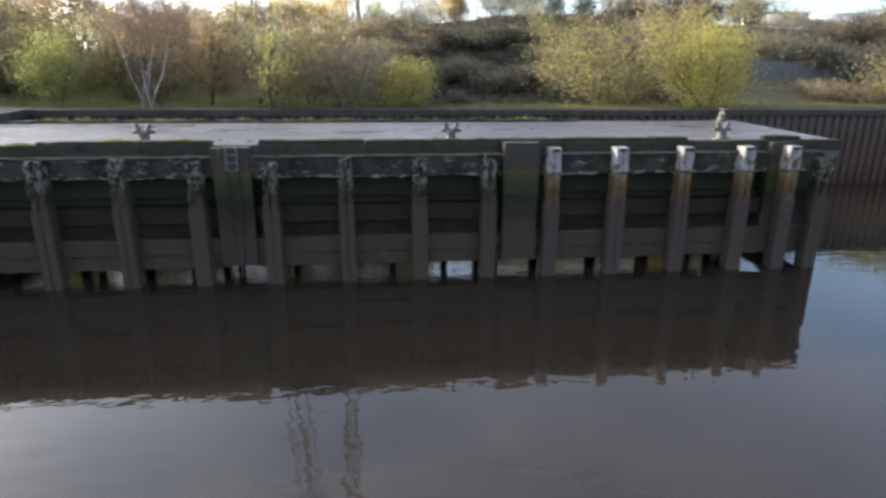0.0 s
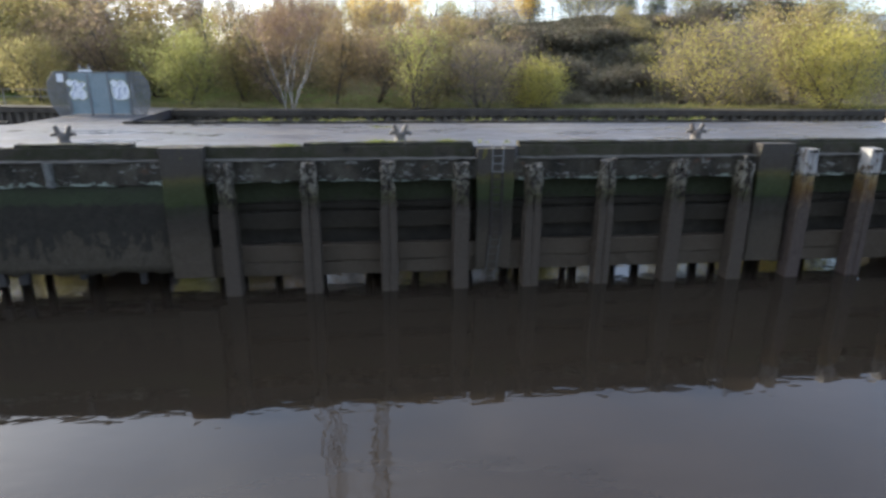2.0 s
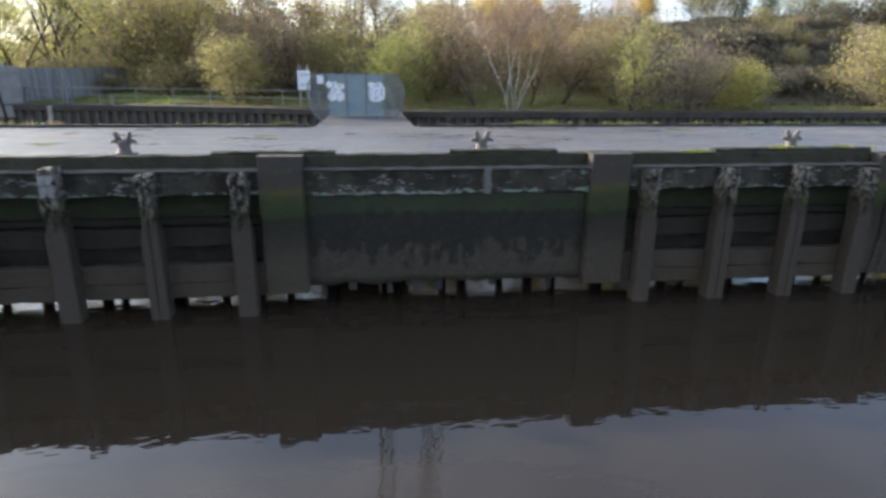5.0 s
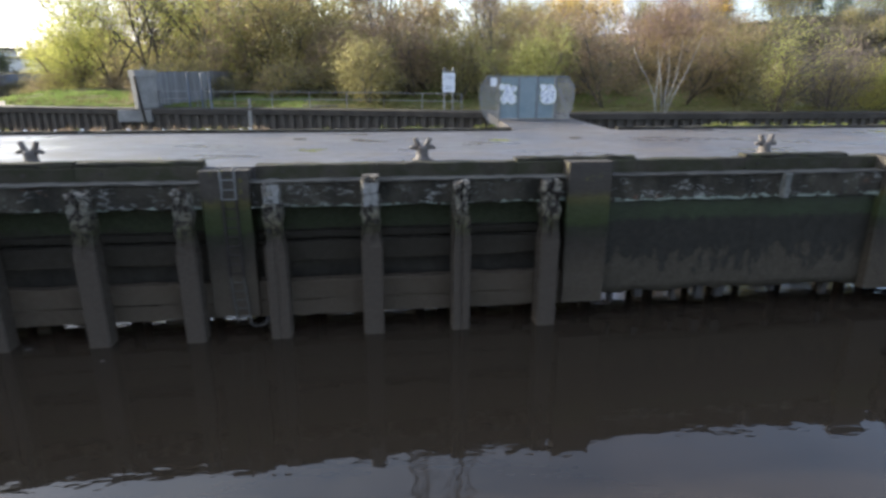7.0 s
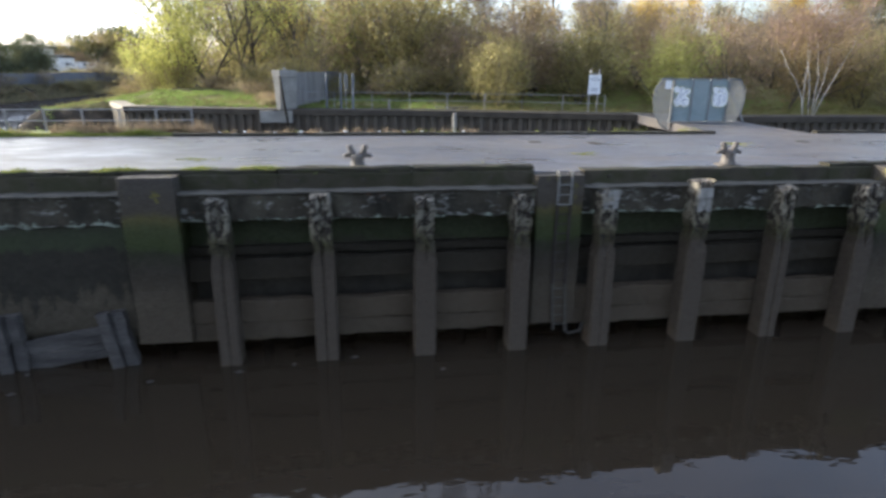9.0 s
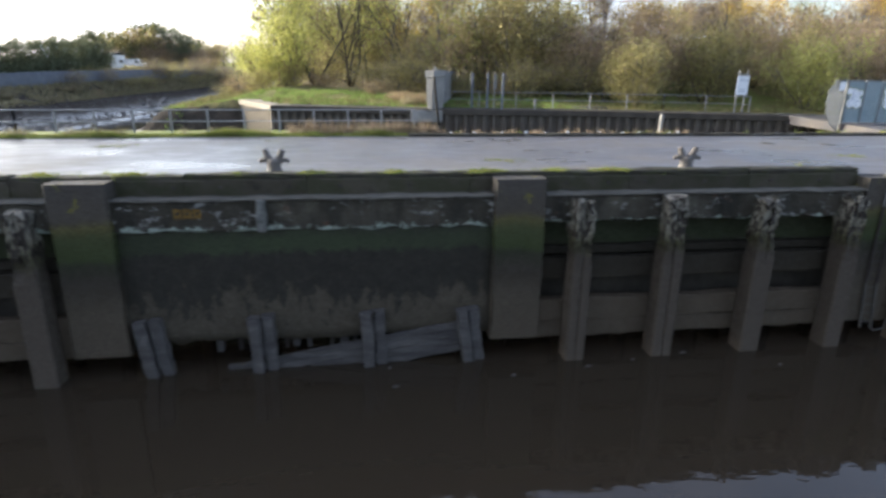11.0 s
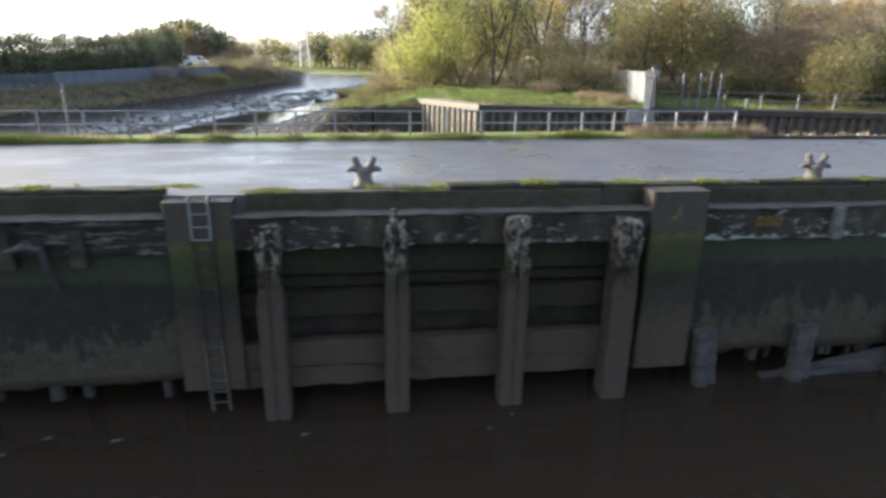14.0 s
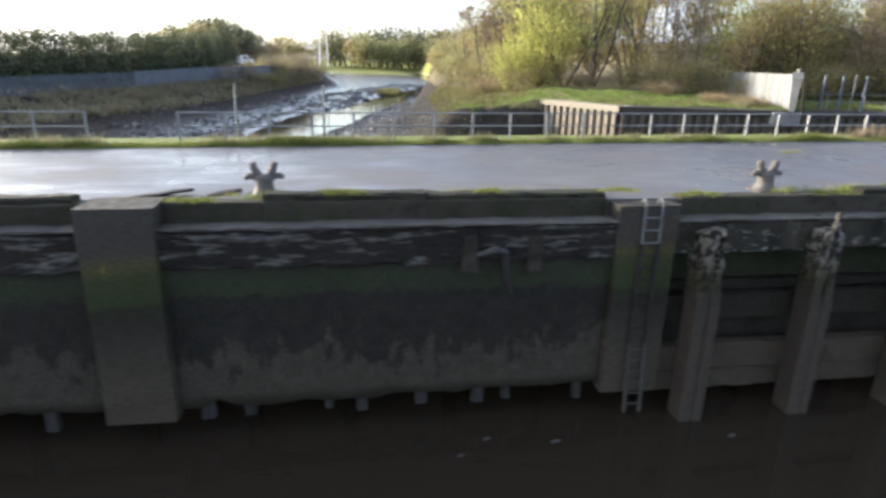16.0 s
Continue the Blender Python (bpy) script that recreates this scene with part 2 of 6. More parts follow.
M["pier"] = tidal("pier_concrete", [(0.5, (0.04494, 0.03782, 0.02852)), (1.7, (0.04045, 0.03467, 0.02576)), (2.6, (0.0236, 0.02101, 0.01656)), (3.05, (0.01798, 0.01891, 0.01196)), (3.2, (0.02353, 0.03162, 0.0125)), (3.75, (0.03021, 0.03621, 0.016)), (4.0, (0.05056, 0.04728, 0.02024)), (4.2, (0.0382, 0.03467, 0.02852)), (5.0, (0.0382, 0.03572, 0.0322))], wobble=0.24, patch=((0.08427, 0.0788, 0.0184), 3.0, 0.60, 3.7))
M["waler"] = tidal("silted_waler_timber", [(0.3, (0.05255, 0.04375, 0.03229)), (1.7, (0.04869, 0.03977, 0.0287)), (2.2, (0.02435, 0.02121, 0.01555)), (3.2, (0.01794, 0.01591, 0.01196))], wobble=0.3, streak=9.0)
M["post"] = tidal("fender_post", [(0.0, (0.04571, 0.03856, 0.03097)), (2.6, (0.03947, 0.03362, 0.02721)), (3.0, (0.02909, 0.02472, 0.01971)), (3.35, (0.0374, 0.03757, 0.01971)), (3.6, (0.07791, 0.07317, 0.05255)), (3.95, (0.1091, 0.1068, 0.08821)), (4.6, (0.1298, 0.1236, 0.1079))], wobble=0.3, streak=0.8, patch=((0.0135, 0.01137, 0.009853), 8.5, 0.48, 3.1))
M["white_post"] = tidal("bleached_post", [(0.0, (0.04907, 0.03967, 0.0355)), (2.7, (0.0428, 0.0355, 0.03028)), (3.1, (0.05324, 0.0355, 0.02192)), (3.5, (0.0783, 0.0522, 0.01984)), (3.9, (0.1462, 0.1169, 0.06264)), (4.1, (0.2088, 0.214, 0.214)), (4.9, (0.1827, 0.1879, 0.1931))], wobble=0.3, streak=0.2, patch=((0.0689, 0.0522, 0.0355), 3.6, 0.53, 2.6))
M["slot"] = surf("dark_timber", [(0.02003, 0.01699, 0.01366), (0.05009, 0.04326, 0.03229)], 2, 12)
M["stub"] = surf("old_pile_timber", [(0.021, 0.019, 0.017), (0.050, 0.046, 0.042)], 2, 16, stretch=(3, 3, 0.3))
M["debris"] = surf("grey_driftwood", [(0.036, 0.033, 0.032), (0.083, 0.077, 0.071)], 1.5, 12, stretch=(0.4, 3, 3))
M["galv"] = surf("galvanised_steel", [(0.228, 0.228, 0.228), (0.312, 0.312, 0.312)], 3, 30, (0.4, 0.6), 0.1, 0.6)
M["pale_paint"] = surf("pale_ladder_paint", [(0.1152, 0.1152, 0.1087), (0.157, 0.157, 0.1512)], 3, 25, (0.5, 0.8), 0.2)
M["silted"] = surf("silted_ladder_steel", [(0.052, 0.047, 0.04), (0.085, 0.078, 0.066)], 3, 30, (0.7, 0.9), 0.3)
M["rusty"] = surf("rusty_ladder_steel", [(0.022, 0.018, 0.016), (0.05, 0.042, 0.036)], 3, 30, (0.7, 0.9), 0.3)
M["iron"] = surf("weathered_cast_iron", [(0.069, 0.060, 0.052), (0.107, 0.095, 0.082), (0.054, 0.039, 0.032)], 2.5, 30, (0.55, 0.85), 0.4)
M["moss"] = leafy("moss_and_grass", [(0.10, 0.14, 0.02), (0.20, 0.24, 0.04), (0.30, 0.25, 0.10)], 0.3)
M["verge"] = surf("mossy_verge", [(0.07, 0.10, 0.02), (0.15, 0.18, 0.04), (0.17, 0.14, 0.07)], 1.6, 14, bump=0.9, depth=0.05)
M["orange"] = surf("faded_orange_paint", [(0.10, 0.06, 0.015), (0.17, 0.10, 0.02)], 6, 40)
M["grass"] = leafy("fresh_grass", [(0.14, 0.215, 0.045), (0.20, 0.285, 0.06), (0.25, 0.275, 0.09)], 0.45)
M["rough_grass"] = leafy("rough_bank_grass", [(0.14, 0.15, 0.045), (0.20, 0.19, 0.07), (0.24, 0.20, 0.10)], 0.35)
M["straw"] = leafy("dry_bank_grass", [(0.23, 0.20, 0.115), (0.30, 0.26, 0.155), (0.19, 0.185, 0.085)], 0.4)
M["stone"] = surf("muddy_stones", [(0.022, 0.02, 0.017), (0.06, 0.055, 0.048)], 2.0, 12, (0.35, 0.8), 0.5)
M["clod"] = surf("wet_mud", [(0.018, 0.016, 0.014), (0.045, 0.04, 0.034)], 1.5, 9, (0.2, 0.6), 0.5)
M["bleached"] = surf("bleached_timber", [(0.07, 0.068, 0.06), (0.22, 0.215, 0.20), (0.16, 0.155, 0.14)], 5.0, 24, bump=0.6, stretch=(1, 1, 0.4))
M["reed"] = leafy("dry_weeds", [(0.26, 0.18, 0.11), (0.36, 0.27, 0.18), (0.22, 0.18, 0.09)], 0.3)
M["pile"] = tidal("sheet_pile_steel", [(0.0, (0.043, 0.03, 0.0231)), (1.5, (0.0645, 0.046, 0.0357)), (3.2, (0.0602, 0.048, 0.0399)), (5.0, (0.0731, 0.07, 0.0609))], wobble=0.6, rough=(0.6, 0.9))
# pale timber of the creek face, with sunlight partly put into its colour
M["pale_sunlit_timber"] = tidal("pale_sunlit_pile_timber", [(0.0, (0.05, 0.042, 0.034)), (1.8, (0.09, 0.08, 0.066)), (3.4, (0.145, 0.132, 0.107)), (5.0, (0.205, 0.188, 0.155))], wobble=0.5)
M["coping"] = surf("coping_concrete", [(0.036, 0.031, 0.024), (0.075, 0.064, 0.051)], 1.2, 15)
M["gate"] = surf("grey_blue_gate_steel", [(0.1812, 0.2364, 0.2537), (0.2581, 0.3074, 0.3219)], 1.2, 30, (0.45, 0.7), 0.15, 0.2)
M["mesh"] = surf("galvanised_bars", [(0.1512, 0.1613, 0.1663), (0.2117, 0.2218, 0.2268)], 2, 30, (0.45, 0.7), 0.1, 0.5)
M["spray"] = surf("white_spray_paint", [(0.62, 0.64, 0.66), (0.80, 0.81, 0.82)], 6, 40, (0.5, 0.7), 0.05)
M["spray_dark"] = surf("blue_spray_paint", [(0.10, 0.14, 0.24), (0.18, 0.22, 0.33)], 6, 40, (0.5, 0.7), 0.05)
M["spray_edge"] = surf("yellow_green_spray_paint", [(0.20, 0.22, 0.07), (0.30, 0.31, 0.10)], 6, 40, (0.5, 0.7), 0.05)
M["sign"] = surf("white_sign_paint", [(0.66, 0.68, 0.70), (0.76, 0.77, 0.78)], 3, 40, (0.4, 0.6), 0.05)
M["ink"] = surf("grey_sign_ink", [(0.2, 0.22, 0.26), (0.32, 0.34, 0.4)], 3, 40)
M["concrete"] = surf("pale_concrete", [(0.208, 0.200, 0.184), (0.304, 0.296, 0.272)], 1.5, 22, bump=0.4)
M["board"] = surf("grey_fence_boards", [(0.169, 0.169, 0.169), (0.273, 0.2704, 0.2665)], 2, 18, stretch=(4, 4, 0.5), per=0.2)
M["palisade"] = surf("palisade_steel", [(0.11, 0.125, 0.15), (0.17, 0.185, 0.21)], 1, 20, (0.5, 0.8), 0.2, 0.3)
M["far_mesh"] = surf("weathered_mesh_fence", [(0.125, 0.128, 0.132), (0.175, 0.175, 0.175)], 0.7, 14, (0.6, 0.85), 0.2, 0.1)
M["bark"] = surf("grey_brown_bark", [(0.072, 0.060, 0.048), (0.168, 0.144, 0.120)], 3, 20, stretch=(3, 3, 0.5), bump=0.6)
M["dark_bark"] = surf("dark_wet_bark", [(0.05, 0.043, 0.035), (0.11, 0.095, 0.08)], 3, 20, stretch=(3, 3, 0.5), bump=0.6)
M["birch"] = surf("birch_bark", [(0.300, 0.277, 0.255), (0.465, 0.450, 0.420)], 3, 14, stretch=(1, 1, 3), bump=0.3)
M["twig"] = leafy("brown_twigs", [(0.15, 0.115, 0.10), (0.26, 0.21, 0.175), (0.20, 0.15, 0.13)], 0.1)
M["red_twig"] = leafy("reddish_twigs", [(0.210, 0.140, 0.119), (0.350, 0.245, 0.201), (0.271, 0.184, 0.154)], 0.15)
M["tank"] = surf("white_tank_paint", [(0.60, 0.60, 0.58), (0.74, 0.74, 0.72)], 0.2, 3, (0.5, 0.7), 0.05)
M["pylon"] = surf("pylon_steel", [(0.035, 0.037, 0.04), (0.06, 0.062, 0.066)], 0.5, 5, (0.6, 0.8), 0.1, 0.2)
LEAF = {
    "yellow": leafy("yellow_leaves", [(0.42, 0.37, 0.075), (0.52, 0.46, 0.095), (0.34, 0.325, 0.08), (0.46, 0.395, 0.11)], 0.5),
    "gold": leafy("dull_gold_leaves", [(0.31, 0.26, 0.095), (0.40, 0.33, 0.12), (0.27, 0.24, 0.105)], 0.5),
    "lime": leafy("yellow_green_leaves", [(0.36, 0.37, 0.085), (0.50, 0.49, 0.13), (0.42, 0.43, 0.105), (0.29, 0.31, 0.075)], 0.68),
    "olive": leafy("olive_leaves", [(0.215, 0.20, 0.075), (0.29, 0.265, 0.10), (0.345, 0.30, 0.11), (0.235, 0.20, 0.09)], 0.62),
    "ochre": leafy("ochre_leaves", [(0.29, 0.21, 0.09), (0.37, 0.275, 0.115), (0.24, 0.18, 0.09)], 0.5),
    "russet": leafy("russet_leaves", [(0.265, 0.198, 0.108), (0.365, 0.277, 0.142), (0.227, 0.172, 0.097)], 0.5),
    "straw": M["straw"],
    "green_olive": leafy("green_olive_leaves", [(0.24, 0.25, 0.07), (0.33, 0.33, 0.095), (0.19, 0.205, 0.065)], 0.6),
    "bright": leafy("bright_yellow_leaves", [(0.58, 0.40, 0.05), (0.70, 0.50, 0.07), (0.50, 0.30, 0.05)], 0.55),
    "ivy": leafy("dark_ivy_leaves", [(0.10, 0.097, 0.062), (0.15, 0.138, 0.092), (0.18, 0.152, 0.115)], 0.3),
    # haze over far trees and hedge is put into these two dulled tones
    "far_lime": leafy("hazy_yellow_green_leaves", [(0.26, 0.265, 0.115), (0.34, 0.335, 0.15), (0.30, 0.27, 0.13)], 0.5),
    "conifer": leafy("dull_evergreen_leaves", [(0.09, 0.108, 0.058), (0.14, 0.155, 0.085), (0.17, 0.172, 0.10)], 0.3),
}


def wet_deck():
    m, nt, b = graph("wet_deck_surface")
    v = place(nt)
    big = noisy(nt, v, 0.16, 6, 0.6)
    damp = noisy(nt, place(nt, (0.5, 0.9, 1)), 0.55, 6, 0.65)
    sml = noisy(nt, v, 26, 4)
    c = ramp(nt, big, [(0.3, (0.054, 0.052, 0.058)), (0.5, (0.080, 0.076, 0.080)), (0.7, (0.110, 0.102, 0.096))])
    c = mixed(nt, ramp(nt, damp, [(0.50, (0, 0, 0)), (0.64, (0.7, 0.7, 0.7))]), c, (0.105, 0.090, 0.075))
    c = mixed(nt, 1.0, c, ramp(nt, sml, [(0.25, (0.75, 0.75, 0.75)), (0.75, (1.2, 1.2, 1.2))]), "MULTIPLY")
    spot = ramp(nt, noisy(nt, place(nt, (0.6, 1.4, 1)), 1.6, 6, 0.7), [(0.66, (0, 0, 0)), (0.70, (0.7, 0.7, 0.7))])
    c = mixed(nt, spot, c, (0.035, 0.033, 0.03))
    nt.links.new(c, b.inputs["Base Color"])
    nt.links.new(ramp(nt, damp, [(0.36, (0.24,) * 3), (0.48, (0.38,) * 3), (0.62, (0.52,) * 3)]), b.inputs["Roughness"])
    b.inputs["Specular IOR Level"].default_value = 0.3
    bumped(nt, b, arith(nt, "ADD", sml, arith(nt, "MULTIPLY", big, 4.0)), 0.16, 0.006)
    return m


def ground_mat():
    m, nt, b = graph("bank_ground")
    v = place(nt)
    sep = put(nt, "SeparateXYZ", {"Vector": v})
    big = noisy(nt, v, 0.16, 6, 0.6)
    mid = noisy(nt, v, 1.3, 6, 0.65)
    sml = noisy(nt, v, 9.0, 5, 0.7)
    grass = ramp(nt, big, [(0.35, (0.13, 0.14, 0.045)), (0.5, (0.15, 0.175, 0.05)), (0.65, (0.22, 0.19, 0.09))])
    grass = mixed(nt, ramp(nt, mid, [(0.45, (0, 0, 0)), (0.65, (1, 1, 1))]), grass, (0.15, 0.12, 0.06))
    mud = ramp(nt, mid, [(0.3, (0.022, 0.019, 0.016)), (0.7, (0.06, 0.051, 0.042))])
    litter = ramp(nt, arith(nt, "DIVIDE", arith(nt, "ADD", arith(nt, "ADD", sep.outputs["Y"], arith(nt, "MULTIPLY", arith(nt, "ADD", sep.outputs["X"], 45.0), 0.2)), arith(nt, "MULTIPLY", mid, 6.0)), 60.0), [(0.64, (0, 0, 0)), (0.76, (1, 1, 1))])
    grass = mixed(nt, litter, grass, ramp(nt, mid, [(0.35, (0.12, 0.10, 0.055)), (0.65, (0.19, 0.155, 0.09))]))
    dry = ramp(nt, arith(nt, "DIVIDE", arith(nt, "ADD", sep.outputs["X"], 200.0), 200.0), [(0.54, (1, 1, 1)), (0.62, (0, 0, 0))])
    grass = mixed(nt, dry, grass, ramp(nt, mid, [(0.35, (0.10, 0.085, 0.055)), (0.65, (0.15, 0.13, 0.075))]))
    far = ramp(nt, arith(nt, "DIVIDE", sep.outputs["Y"], 1000.0), [(0.29, (0, 0, 0)), (0.31, (1, 1, 1))])
    z = arith(nt, "ADD", sep.outputs["Z"], arith(nt, "MULTIPLY", arith(nt, "SUBTRACT", mid, 0.5), 1.6))
    f = ramp(nt, arith(nt, "DIVIDE", z, 6.0), [(0.72, (0, 0, 0)), (0.80, (1, 1, 1))])
    c = mixed(nt, f, mud, grass)
    c = mixed(nt, far, c, ramp(nt, mid, [(0.35, (0.17, 0.19, 0.05)), (0.65, (0.25, 0.235, 0.085))]))
    c = mixed(nt, 1.0, c, ramp(nt, sml, [(0.25, (0.55, 0.55, 0.55)), (0.75, (1.35, 1.35, 1.35))]), "MULTIPLY")
    nt.links.new(c, b.inputs["Base Color"])
    wet = ramp(nt, arith(nt, "DIVIDE", z, 6.0), [(0.03, (0.10,) * 3), (0.13, (0.22,) * 3), (0.2, (0.5,) * 3), (0.3, (0.85,) * 3), (0.5, (0.95,) * 3)])
    wet = mixed(nt, 1.0, wet, ramp(nt, sml, [(0.35, (0.0,) * 3), (0.7, (0.22,) * 3)]), "ADD")
    nt.links.new(wet, b.inputs["Roughness"])
    nt.links.new(ramp(nt, arith(nt, "DIVIDE", z, 6.0), [(0.13, (0.5,) * 3), (0.25, (0.08,) * 3)]), b.inputs["Specular IOR Level"])
    nt.links.new(put(nt, "Bump", {"Height": arith(nt, "ADD", sml, mid), "Strength": ramp(nt, arith(nt, "DIVIDE", z, 6.0), [(0.02, (0.10,) * 3), (0.14, (0.28,) * 3), (0.2, (0.7,) * 3)])}, Distance=0.12).outputs[0], b.inputs["Normal"])
    return m


def water_mat():
    m, nt, b = graph("silty_water")
    v = place(nt, (0.55, 1.0, 1.0))
    a = noisy(nt, v, 2.4, 2, 0.5)
    c = noisy(nt, v, 0.35, 3, 0.5)
    b.inputs["Base Color"].default_value = (0.024, 0.0185, 0.0125, 1)
    b.inputs["Roughness"].default_value = 0.03
    b.inputs["IOR"].default_value = 1.42
    bumped(nt, b, arith(nt, "ADD", arith(nt, "MULTIPLY", a, 0.45), c), 0.26, 0.06)
    return m


M["deck"], M["ground"], M["water"] = wet_deck(), ground_mat(), water_mat()


# ---- building blocks ----
class Geo:
    """Collects vertices and faces of one mesh."""

    def __init__(self):
        self.v, self.f = [], []

    def add(self, verts, faces):
        k = len(self.v)
        self.v += [tuple(p) for p in verts]
        self.f += [tuple(i + k for i in f) for f in faces]
        return self

    def box(self, x0, x1, y0, y1, z0, z1):
        return self.add([(x, y, z) for z in (z0, z1) for x, y in ((x0, y0), (x1, y0), (x1, y1), (x0, y1))],
                        [(3, 2, 1, 0), (4, 5, 6, 7), (0, 1, 5, 4), (1, 2, 6, 5), (2, 3, 7, 6), (3, 0, 4, 7)])

    def rings(self, rings, cap=True):
        n = len(rings[0])
        faces = [(i * n + j, i * n + (j + 1) % n, (i + 1) * n + (j + 1) % n, (i + 1) * n + j) for i in range(len(rings) - 1) for j in range(n)]
        if cap:
            faces += [tuple(range(n))[::-1], tuple((len(rings) - 1) * n + j for j in range(n))]
        return self.add([p for r in rings for p in r], faces)

    def tube(self, pts, radii, sides=6):
        out, u = [], None
        for i, p in enumerate(pts):
            a, b = Vector(pts[max(0, i - 1)]), Vector(pts[min(len(pts) - 1, i + 1)])
            d = (b - a).normalized()
            if u is None:
                u = d.cross(Vector((0, 0, 1)) if abs(d.z) < 0.9 else Vector((1, 0, 0)))
            u = (u - d * u.dot(d)).normalized()
            w = d.cross(u)
            out.append([Vector(p) + radii[i] * (math.cos(t) * u + math.sin(t) * w) for t in (2 * math.pi * k / sides for k in range(sides))])
        return self.rings(out)

    def beam(self, axis, a0, a1, u, v, step=0.5, jit=0.01, ch=0.02, rnd=random):
        """A worn bar along an axis (0 x, 1 y, 2 z), with chamfered edges that wander; u, v: its extent across."""
        (u0, u1), (v0, v1) = u, v
        prof = [(u0 + ch, v0), (u1 - ch, v0), (u1, v0 + ch), (u1, v1 - ch), (u1 - ch, v1), (u0 + ch, v1), (u0, v1 - ch), (u0, v0 + ch)]
        n = max(1, round((a1 - a0) / step))
        out = []
        for i in range(n + 1):
            a = a0 + (a1 - a0) * i / n
            ring = []
            for p, q in prof:
                p, q = p + rnd.gauss(0, jit), q + rnd.gauss(0, jit)
                ring.append({0: (a, p, q), 1: (q, a, p), 2: (p, q, a)}[axis])
            out.append(ring)
        return self.rings(out)

    def mesh(self, name, mat, smooth=False):
        me = bpy.data.meshes.new(name)
        me.from_pydata(self.v, [], self.f)
        me.validate()
        if mat:
            me.materials.append(mat)
        if smooth:
            me.shade_smooth()
        bm = bmesh.new()
        bm.from_mesh(me)
        bmesh.ops.recalc_face_normals(bm, faces=bm.faces)
        bm.to_mesh(me)
        bm.free()
        return me


def part(name, geo, mat, parent, label="", smooth=False):
    ob = new(name, geo.mesh(name, mat, smooth) if isinstance(geo, Geo) else geo)
    ob.parent = parent
    return tagged(ob, label)


def thing(name, at=(0, 0, 0), label="", category="", group="", kind="", turn=0.0):
    ob = new(name)
    ob.empty_display_size = 0.3
    ob.location = at
    ob.rotation_euler = (0, 0, radians(turn))
    return tagged(ob, label, category, group, kind)


def solid(name, geo, mat, label="", category="", group="", kind="", smooth=False):
    return tagged(new(name, geo.mesh(name, mat, smooth)), label, category, group, kind)


# ---- ground and water ----
WATER = -0.08
DECK = 5.0
FRONT, BACK = 1.0, 10.7


def bank_y(x):
    return np.interp(x, [-57.3, -48, -38, -30, -20, 12, 20, 60, 400], [28.1, 25.4, 24.4, 22.4, 19.2, 18.8, 18.1, 17.6, 17.6])


def lerp_step(a, b, t):
    s = np.clip((t - a) / (b - a), 0, 1)
    return s * s * (3 - 2 * s)


def west_toe(y):
    return np.interp(y, [20, 50, 72, 77, 94, 115, 135, 153, 165, 187, 232, 300, 360], [-94, -90.5, -88.5, -86.3, -82.8, -82.5, -81, -77.3, -78.5, -80, -83, -88, -90])


def west_ledge(y):
    return np.interp(y, [20, 50, 62, 80, 105, 119, 148, 165, 232, 360], [-105, -99, -95, -91.5, -88.3, -86.8, -84, -84, -90, -97])


def west_fence(y):
    return np.interp(y, [-20, 20, 50, 66, 84, 104, 125, 150, 360], [-124, -116, -108, -101, -94.8, -91.2, -88.8, -87.5, -110])


